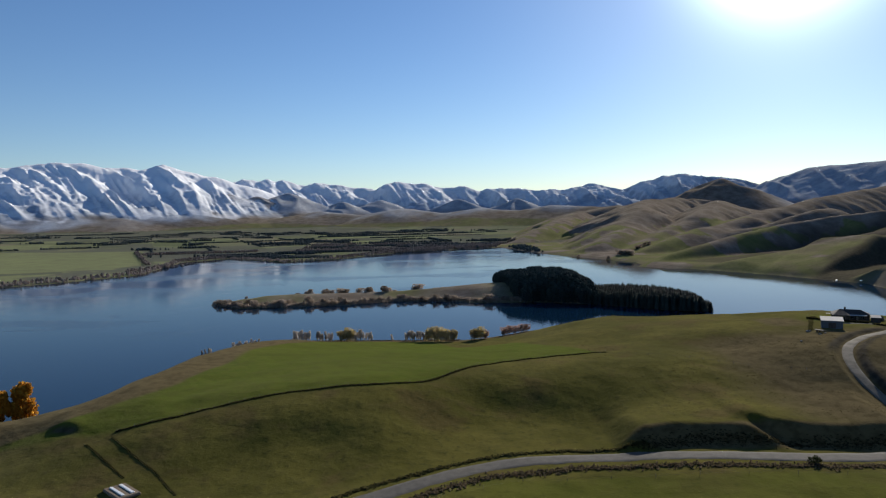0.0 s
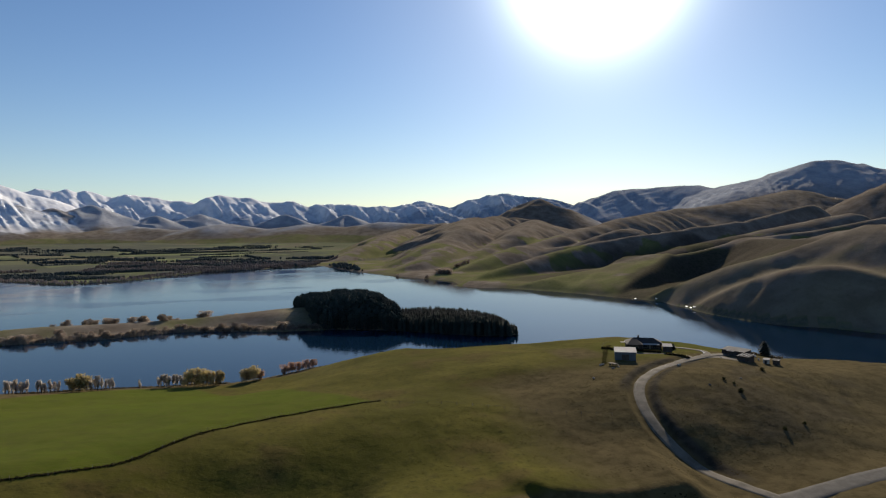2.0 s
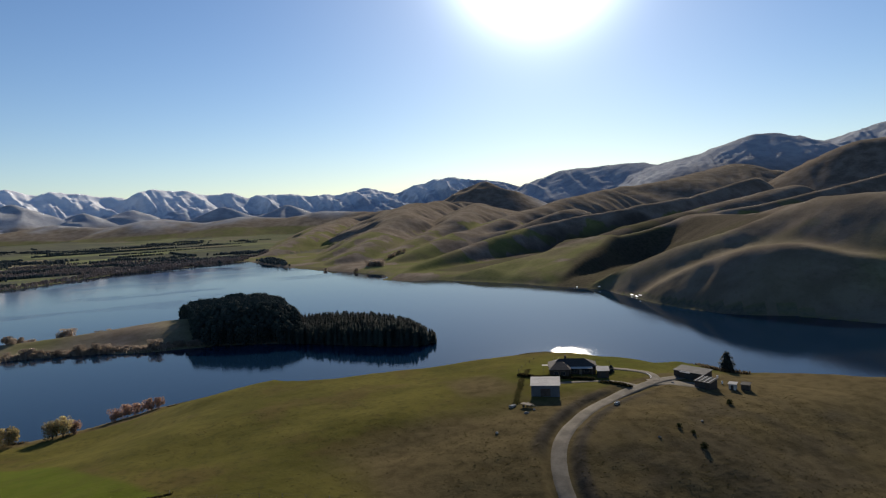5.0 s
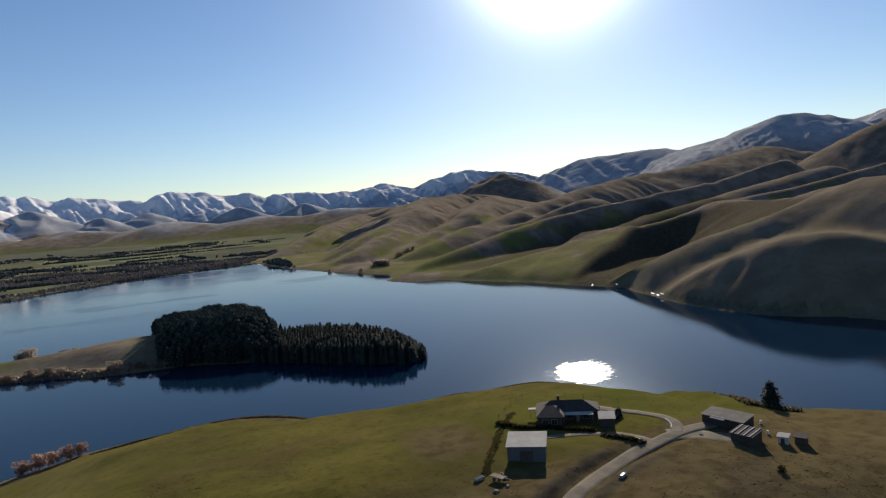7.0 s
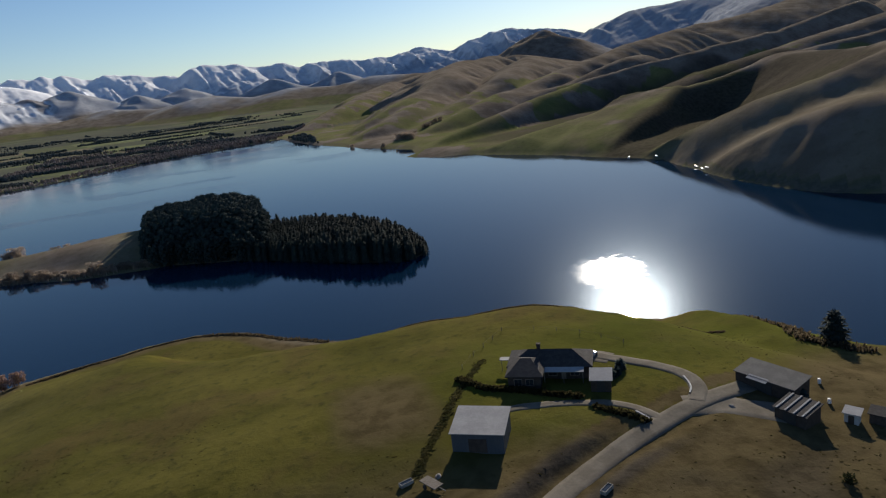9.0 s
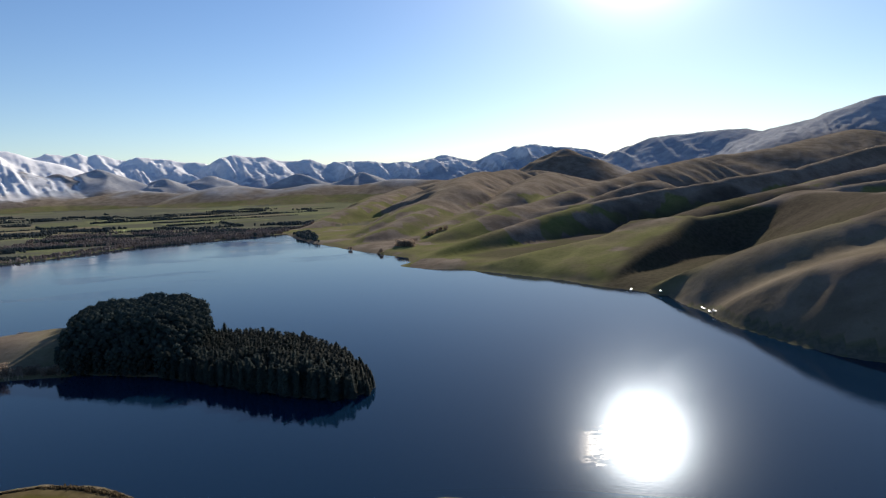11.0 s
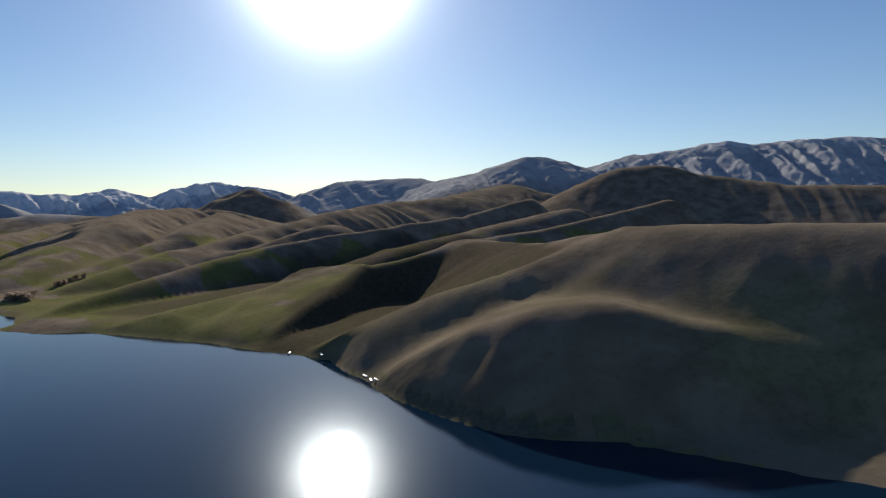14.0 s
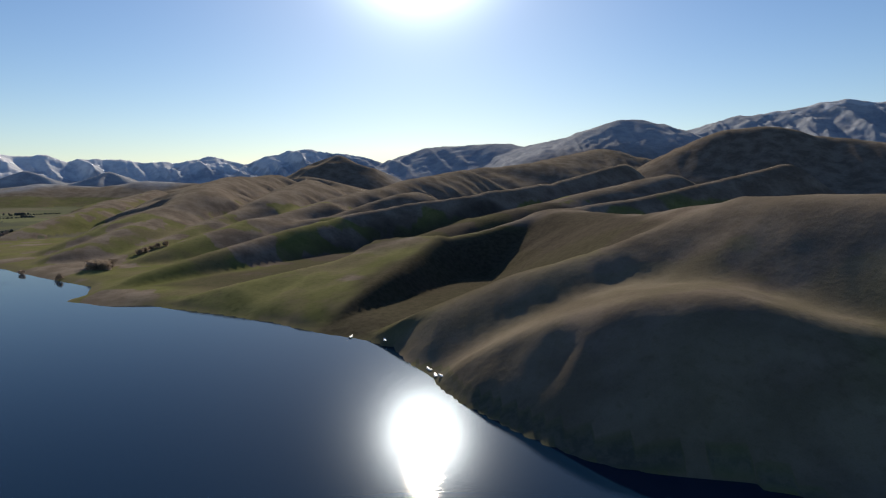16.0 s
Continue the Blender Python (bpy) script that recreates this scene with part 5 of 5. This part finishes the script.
def tussocks(count, seed):
    """Rough tussock grass on the ungrazed parts of the headland."""
    rs = np.random.RandomState(seed)
    x, y = rs.uniform(60, 250, count * 4), rs.uniform(212, 345, count * 4)
    keep = smooth(fbm(x / 30, y / 30, 3) + 0.5 * fbm(x / 6, y / 6, 2) - 0.4 * smooth(y, 290, 330), -0.6, 1.2) > rs.rand(len(x))
    x, y = x[keep][:count], y[keep][:count]
    ok = np.ones(len(x), bool)
    for line in (LOOP_ROAD, MAIN_ROAD):
        for (ax, ay), (bx, by) in zip(line, line[1:]):
            u = np.clip(((x - ax) * (bx - ax) + (y - ay) * (by - ay)) / ((bx - ax) ** 2 + (by - ay) ** 2), 0, 1)
            ok &= np.hypot(x - ax - u * (bx - ax), y - ay - u * (by - ay)) > 4.5
    for cx, cy, q in ((198, 323, 24), (178, 306, 8), (231, 300, 13)):
        ok &= np.hypot(x - cx, y - cy) > q
    x, y = x[ok], y[ok]
    z = land(x, y)[0] - 0.05
    n = len(x)
    verts, faces = [], []
    for k in range(2):
        a, w, h = rs.uniform(0, 3.14, n), rs.uniform(0.10, 0.25, n), rs.uniform(0.05, 0.13, n)
        cx, cy, l = np.cos(a) * w, np.sin(a) * w, rs.uniform(-0.2, 0.2, n)
        quad = np.stack([np.stack([x - cx, y - cy, z], 1), np.stack([x + cx, y + cy, z], 1), np.stack([x + cx * 1.3 + l, y + cy * 1.3, z + h], 1), np.stack([x - cx * 1.2 + l, y - cy * 1.2, z + h], 1)], 1)
        verts.append(quad.reshape(-1, 3))
    verts = np.concatenate(verts)
    faces = np.arange(len(verts)).reshape(-1, 4)
    me = bpy.data.meshes.new("tussock_grass")
    me.from_pydata(verts.tolist(), [], faces.tolist())
    me.materials.append(TUSSOCK)
    return tagged(new("tussock_grass", me), "brown-green tussocks of rough grass on the pasture", "grass", kind="stuff")


tussocks(6000, 4)


def fence(line, step, label, rails=2):
    """Posts and wires on the ground along a line."""
    root = new("fence")
    tagged(root, label, "fence")
    pts = along(line, step)
    zs = heights(pts)
    bm = bmesh.new()
    box(bm, 0.11, 0.11, 1.15, cz=-0.15, bevel=0.02)
    me = mesh_of("post", bm, TIMBER)
    for p, z in zip(pts, zs):
        o = shared("post", me, root)
        o.matrix_local = pose(p[0], p[1], float(z))
    for k in range(rails):
        bm = bmesh.new()
        for (a, za), (b, zb) in zip(zip(pts, zs), zip(pts[1:], zs[1:])):
            limb(bm, (*a, za + 0.5 + 0.45 * k), (*b, zb + 0.5 + 0.45 * k), 0.012, 0.012, 3)
        part("wire", bm, TIMBER, root)
    return root


fence(FENCE, 4.0, "weathered post and wire fence along the green field")
fence([(182, 334), (186, 340), (196, 351), (203, 348), (211, 340), (217, 331)], 4.5, "weathered timber fence round the farmhouse garden")
fence([(62, 288), (90, 277), (120, 262), (142, 250)], 5.0, "post and wire fence across the brown pasture")
fence([(-22, 150), (-2, 166), (20, 176), (68, 177), (120, 175)], 12.0, "post and wire fence beside the lower field")

# ---- farm buildings ----


def window(parent, x, y, z, w, h, facing):
    """A window in a wall that faces 0: -y, 90: +x, 180: +y, 270: -x."""
    bm = bmesh.new()
    for sx, cx, cz, sz in ((w + 0.16, 0, -0.08, 0.08), (w + 0.16, 0, h, 0.08), (0.08, -w / 2 - 0.04, 0, h), (0.08, w / 2 + 0.04, 0, h), (0.05, 0, 0, h)):
        box(bm, sx, 0.12, sz, cx, 0, cz)
    f = part("window", bm, TIMBER, parent, "weathered timber window frame")
    f.matrix_local = pose(x, y, z, 0, 0, facing)
    bm = bmesh.new()
    box(bm, w, 0.05, h)
    part("pane", bm, GLASS, f, "dark glass")
    return f


def shed(x, y, turn, l, w, low, high, wall, roof, label, over=0.3, door=True, ribs=0, name="shed"):
    """A lean-to: a roof of one slope over four walls."""
    root = thing(name, x, y, turn, label, "shed")
    bm = bmesh.new()
    lo = [bm.verts.new(c) for c in ((-l / 2, -w / 2, -1.0), (l / 2, -w / 2, -1.0), (l / 2, w / 2, -1.0), (-l / 2, w / 2, -1.0))]
    up = [bm.verts.new(c) for c in ((-l / 2, -w / 2, low), (l / 2, -w / 2, low), (l / 2, w / 2, high), (-l / 2, w / 2, high))]
    for i in range(4):
        bm.faces.new((lo[i], lo[(i + 1) % 4], up[(i + 1) % 4], up[i]))
    bm.faces.new(up)
    part("wall", bm, wall, root)
    bm = bmesh.new()
    k = (high - low) / w
    a, b = l / 2 + over, w / 2 + over
    slab(bm, [(-a, -b, low + 0.16 - k * over), (a, -b, low + 0.16 - k * over), (a, b, high + 0.16 + k * over), (-a, b, high + 0.16 + k * over)], 0.12)
    r = part("roof", bm, roof, root)
    if ribs:
        for i in range(ribs):
            bm = bmesh.new()
            u = -a + (i + 0.5) * 2 * a / ribs
            slab(bm, [(u - 0.14, -b, low + 0.30 - k * over), (u + 0.14, -b, low + 0.30 - k * over), (u + 0.14, b, high + 0.30 + k * over), (u - 0.14, b, high + 0.30 + k * over)], 0.12)
            part("roof_light", bm, ROOF_PALE, root, "pale roof strip")
    if door:
        bm = bmesh.new()
        box(bm, min(3.0, l * 0.4), 0.08, min(low - 0.3, 2.4), 0, -w / 2 - 0.05, 0)
        part("door", bm, WALL_DARK if wall is not WALL_DARK else DARK, root)
    return root


def farmhouse():
    root = thing("house", 197.5, 323.5, -26, "single-storey dark brick farmhouse with a dark hipped tile roof", "house")
    bm = bmesh.new()
    box(bm, 15.5, 7.0, 3.7, 0, 1.0, -1.0)
    box(bm, 6.2, 4.4, 3.68, -4.4, -4.6, -1.0)
    part("wall", bm, WALL_DARK, root)
    bm = bmesh.new()
    hip(bm, 15.5, 7.0, 2.85, 2.0, 0, 1.0)
    hip(bm, 6.2, 8.4, 2.87, 1.7, -4.4, -2.6, inset=2.6)
    part("roof", bm, ROOF_DARK, root)
    bm = bmesh.new()
    slab(bm, [(-1.0, -4.6, 2.55), (6.6, -4.6, 2.55), (6.6, -2.4, 2.95), (-1.0, -2.4, 2.95)], 0.08)
    part("verandah_roof", bm, ROOF_PALE, root, "pale verandah roof that catches the light")
    for x in (-0.8, 2.8, 6.4):
        bm = bmesh.new()
        box(bm, 0.12, 0.12, 3.5, x, -4.5, -1.0)
        part("verandah_post", bm, TIMBER, root)
    bm = bmesh.new()
    box(bm, 0.7, 0.7, 2.4, -2.2, 1.2, 3.4, bevel=0.04)
    box(bm, 0.85, 0.85, 0.15, -2.2, 1.2, 5.8)
    part("chimney", bm, WALL_DARK, root)
    bm = bmesh.new()
    box(bm, 3.4, 1.6, 0.12, -8.6, 2.0, 2.3)
    part("porch_roof", bm, ROOF_PALE, root, "pale porch roof")
    for x in (-8.0, -9.9):
        bm = bmesh.new()
        box(bm, 0.1, 0.1, 3.3, x, 1.4, -1.0)
        part("porch_post", bm, TIMBER, root)
    for x in (0.6, 4.8):
        window(root, x, -2.53, 0.9, 1.6, 1.2, 0)
    for x in (-5.6, -3.4):
        window(root, x, -6.83, 0.9, 1.4, 1.2, 0)
    window(root, 7.78, 1.0, 0.9, 1.6, 1.2, 90)
    for x in (-5, 0, 5):
        window(root, x, 4.53, 0.9, 1.4, 1.2, 180)
    bm = bmesh.new()
    box(bm, 0.9, 0.08, 2.0, 2.7, -2.54, 0)
    part("door", bm, TIMBER, root)
    return root


farmhouse()
shed(178.2, 305.8, -27, 8.6, 7.2, 3.3, 4.1, WALL_BLUE, ROOF_PALE, "big blue-grey farm shed with a pale metal roof", name="farm_shed")
shed(203.5, 313.6, -26, 3.6, 3.4, 2.3, 2.9, WALL_DARK, ROOF_PALE, "small dark garage with a pale sloping roof", name="garage")
long_barn = shed(231.5, 303.5, -70, 11.0, 4.8, 2.6, 3.3, WALL_DARK, plain("grey_metal_roof", (0.085, 0.082, 0.080), (0.13, 0.126, 0.12), 0.4, 0.85, vary=0.1), "long low barn with a grey metal roof", name="barn")
bm = bmesh.new()
slab(bm, [(-2.9, -3.3, 2.50), (0.9, -3.3, 2.50), (0.9, -2.2, 2.84), (-2.9, -2.2, 2.84)], 0.08)
part("canopy_roof", bm, ROOF_PALE, long_barn, "pale canopy roof over the barn door")
shed(228.5, 293.5, -70, 5.2, 4.4, 2.2, 2.8, WALL_DARK, ROOF_DARK, "small shed with pale strips on its dark roof", ribs=4, name="striped_shed")
shed(236.6, 290.8, -55, 2.1, 1.8, 1.7, 1.95, WALL_PALE, ROOF_PALE, "small white garden shed", name="garden_shed")
shed(240.5, 289.5, -55, 2.4, 2.2, 1.7, 2.0, WALL_DARK, ROOF_DARK, "small dark tool shed", name="tool_shed", door=False)


def dinghy(x, y, turn):
    """An upturned rowing boat."""
    root = thing("rowing_boat", x, y, turn, "white rowing boat lying upturned on the lake shore", "boat", "boats on the lake shore")
    bm = bmesh.new()
    rings = []
    for k in range(9):
        u = k / 8 * 2 - 1
        w = 0.85 * (1 - 0.75 * max(0, u) ** 2) * (1 if u < 0.99 else 0.25)
        rings.append([bm.verts.new((2.6 * u, w * math.cos(a), 0.08 + (0.62 + 0.12 * u) * math.sin(a) ** 0.8)) for a in [math.pi * i / 8 for i in range(9)]])
    for a, b in zip(rings, rings[1:]):
        for i in range(8):
            bm.faces.new((a[i], a[i + 1], b[i + 1], b[i]))
    bm.faces.new(rings[0])
    bm.faces.new(rings[-1][::-1])
    part("hull", bm, WHITE, root)
    bm = bmesh.new()
    box(bm, 4.8, 0.08, 0.1, -0.1, 0, 0.68)
    part("keel", bm, TIMBER, root)
    for sx in (-1, 1):
        bm = bmesh.new()
        box(bm, 4.0, 0.07, 0.08, -0.5, sx * 0.84, 0.05)
        part("gunwale", bm, TIMBER, root)


for x, y, t in ((417, 606, 100), (418, 614, 70), (420, 624, 85), (409, 702, 130), (414, 709, 50), (424, 684, 70)):
    dinghy(x + 4, y, t)



def trough(x, y, turn):
    root = thing("trough", x, y, turn, "pale concrete water trough in the pasture", "trough")
    bm = bmesh.new()
    box(bm, 2.2, 0.9, 0.12, bevel=0.02)
    for sx, sy, cx, cy in ((2.2, 0.1, 0, 0.4), (2.2, 0.1, 0, -0.4), (0.1, 0.7, 1.05, 0), (0.1, 0.7, -1.05, 0)):
        box(bm, sx, sy, 0.5, cx, cy, 0.12)
    part("basin", bm, STONE, root)
    bm = bmesh.new()
    box(bm, 2.0, 0.7, 0.03, 0, 0, 0.5)
    part("water", bm, GLASS, root)


def boulder(x, y, size, seed):
    rng = random.Random(seed)
    bm = bmesh.new()
    bmesh.ops.create_icosphere(bm, subdivisions=2, radius=1)
    for v in bm.verts:
        n = noise.noise(v.co * 1.3 + Vector((seed, 0, 0)))
        v.co = Vector((v.co.x * 1.2, v.co.y * 0.9, v.co.z * 0.7)) * (1 + 0.35 * n) * size
    me = mesh_of("boulder", bm, STONE)
    o = tagged(new("boulder", me), "pale weathered boulder lying in the grass", "rock", "boulders on the headland")
    o.matrix_world = pose(x, y, height(x, y) + size * 0.25, 0, 0, rng.uniform(0, 360))


def trailer(x, y, turn):
    root = thing("farm_trailer", x, y, turn, "dark flat-deck farm trailer parked in the grass", "trailer")
    bm = bmesh.new()
    box(bm, 3.6, 1.8, 0.15, 0, 0, 0.75, bevel=0.02)
    part("deck", bm, TIMBER, root)
    bm = bmesh.new()
    box(bm, 1.6, 0.12, 0.12, 2.5, 0, 0.7)
    part("drawbar", bm, DARK, root)
    for sx in (-1, 1):
        bm = bmesh.new()
        bmesh.ops.create_cone(bm, cap_ends=True, segments=16, radius1=0.38, radius2=0.38, depth=0.22, matrix=pose(-0.4, sx * 1.0, 0.38, 90, 0, 0))
        part("wheel", bm, DARK, root)


def parked_car(x, y, turn, paint, label):
    """A small hatchback: a shaped body, a glass cabin under a roof, and four wheels."""
    root = thing("parked_car", x, y, turn, label, "car", "cars at the farm")
    bm = bmesh.new()
    rings = []
    for u, w, lo, hi in ((-2.0, 0.72, 0.35, 0.78), (-1.85, 0.82, 0.25, 0.90), (-0.6, 0.86, 0.22, 0.93), (0.7, 0.86, 0.22, 0.90), (1.6, 0.82, 0.25, 0.78), (1.98, 0.70, 0.35, 0.62)):
        rings.append([bm.verts.new((u, a * w, z)) for a, z in ((-1, lo), (-1, hi - 0.12), (-0.86, hi), (0.86, hi), (1, hi - 0.12), (1, lo))])
    for a, b in zip(rings, rings[1:]):
        for i in range(6):
            bm.faces.new((a[i], a[(i + 1) % 6], b[(i + 1) % 6], b[i]))
    bm.faces.new(rings[0][::-1])
    bm.faces.new(rings[-1])
    part("body", bm, paint, root)
    bm = bmesh.new()
    low = [bm.verts.new(c) for c in ((-1.75, -0.74, 0.90), (0.85, -0.74, 0.90), (0.85, 0.74, 0.90), (-1.75, 0.74, 0.90))]
    top = [bm.verts.new(c) for c in ((-1.35, -0.60, 1.40), (0.15, -0.60, 1.40), (0.15, 0.60, 1.40), (-1.35, 0.60, 1.40))]
    for i in range(4):
        bm.faces.new((low[i], low[(i + 1) % 4], top[(i + 1) % 4], top[i]))
    bm.faces.new(top)
    part("cabin_glass", bm, GLASS, root, "dark window glass")
    bm = bmesh.new()
    box(bm, 1.56, 1.26, 0.06, -0.6, 0, 1.40, bevel=0.02)
    part("roof", bm, paint, root)
    for sx in (-1.25, 1.2):
        for sy in (-0.76, 0.76):
            bm = bmesh.new()
            bmesh.ops.create_cone(bm, cap_ends=True, segments=16, radius1=0.31, radius2=0.31, depth=0.2, matrix=pose(sx, sy, 0.31, 90, 0, 0))
            part("wheel", bm, DARK, root)


SILVER, _, paint_node = material("silver_car_paint", 0.25, 0.8)
paint_node.inputs["Base Color"].default_value = (0.62, 0.63, 0.65, 1)
parked_car(204.8, 329.4, 20, WHITE, "white hatchback parked on the gravel behind the farmhouse")
parked_car(207.6, 327.4, 35, SILVER, "silver hatchback parked on the gravel behind the farmhouse")


def drum(x, y):
    root = thing("plastic_drum", x, y, 0, "white plastic drum standing by the sheds", "drum", "drums by the sheds")
    bm = bmesh.new()
    profile = ((0.0, 0.0), (0.30, 0.0), (0.32, 0.06), (0.30, 0.30), (0.33, 0.34), (0.30, 0.38), (0.30, 0.62), (0.33, 0.66), (0.30, 0.70), (0.28, 0.90), (0.0, 0.92))
    rings = [[bm.verts.new((max(r, 0.01) * math.cos(0.5236 * i), max(r, 0.01) * math.sin(0.5236 * i), z)) for i in range(12)] for r, z in profile]
    for a, b in zip(rings, rings[1:]):
        for i in range(12):
            bm.faces.new((a[i], a[(i + 1) % 12], b[(i + 1) % 12], b[i]))
    part("barrel", bm, WHITE, root)
    bm = bmesh.new()
    bmesh.ops.create_cone(bm, cap_ends=True, segments=10, radius1=0.06, radius2=0.06, depth=0.05, matrix=Matrix.Translation((0.16, 0, 0.93)))
    part("cap", bm, DARK, root)


for x, y in ((241.2, 303.2), (237.4, 296.6)):
    drum(x, y)


def kerb(line):
    """A low curved edging of concrete."""
    pts = along(rounded(line, 2), 0.5)
    zs = heights(pts)
    bm = bmesh.new()
    rows = []
    for i, (p, z) in enumerate(zip(pts, zs)):
        a, b = pts[max(0, i - 1)], pts[min(len(pts) - 1, i + 1)]
        n = Vector((a[1] - b[1], b[0] - a[0])).normalized() * 0.2
        rows.append([bm.verts.new(c) for c in ((p[0] - n.x, p[1] - n.y, z - 0.1), (p[0] - n.x * 0.8, p[1] - n.y * 0.8, z + 0.26), (p[0] + n.x * 0.8, p[1] + n.y * 0.8, z + 0.26), (p[0] + n.x, p[1] + n.y, z - 0.1))])
    for a, b in zip(rows, rows[1:]):
        for i in range(3):
            bm.faces.new((a[i], b[i], b[i + 1], a[i + 1]))
    tagged(new("kerb", mesh_of("kerb", bm, WALL_PALE)), "pale curved concrete edging beside the gravel loop", "kerb", "edgings of the gravel tracks")


kerb([(219.2, 311.8), (218.9, 309.6), (218.2, 307.6), (216.8, 306.0)])
kerb([(205.0, 303.6), (205.8, 302.0), (206.2, 300.6)])
trough(190.6, 285.3, 35)
trough(164, 299.5, 20)
trailer(167.5, 297, -60)
for k, (x, y, s) in enumerate(((169, 299, 0.5), (165, 292, 0.6), (168, 293, 0.45), (152, 283, 0.5), (206, 268, 0.4), (221, 300, 0.5), (188, 262, 0.4))):
    boulder(x, y, s, k + 1)


def silage_clamp():
    root = thing("feed_bunker", -87, 174, 48, "low earth feed bunker with pale covers in the lower field", "bunker")
    bm = bmesh.new()
    box(bm, 6.0, 10.0, 0.9, cz=-0.3, bevel=0.25)
    part("bank", bm, plain("bare_earth", (0.16, 0.12, 0.085), (0.24, 0.19, 0.14), 0.8), root)
    for x in (-1.2, 1.3):
        bm = bmesh.new()
        box(bm, 0.9, 8.0, 0.35, x, 0, 0.5, bevel=0.1)
        part("cover", bm, WHITE, root, "pale plastic cover")


silage_clamp()
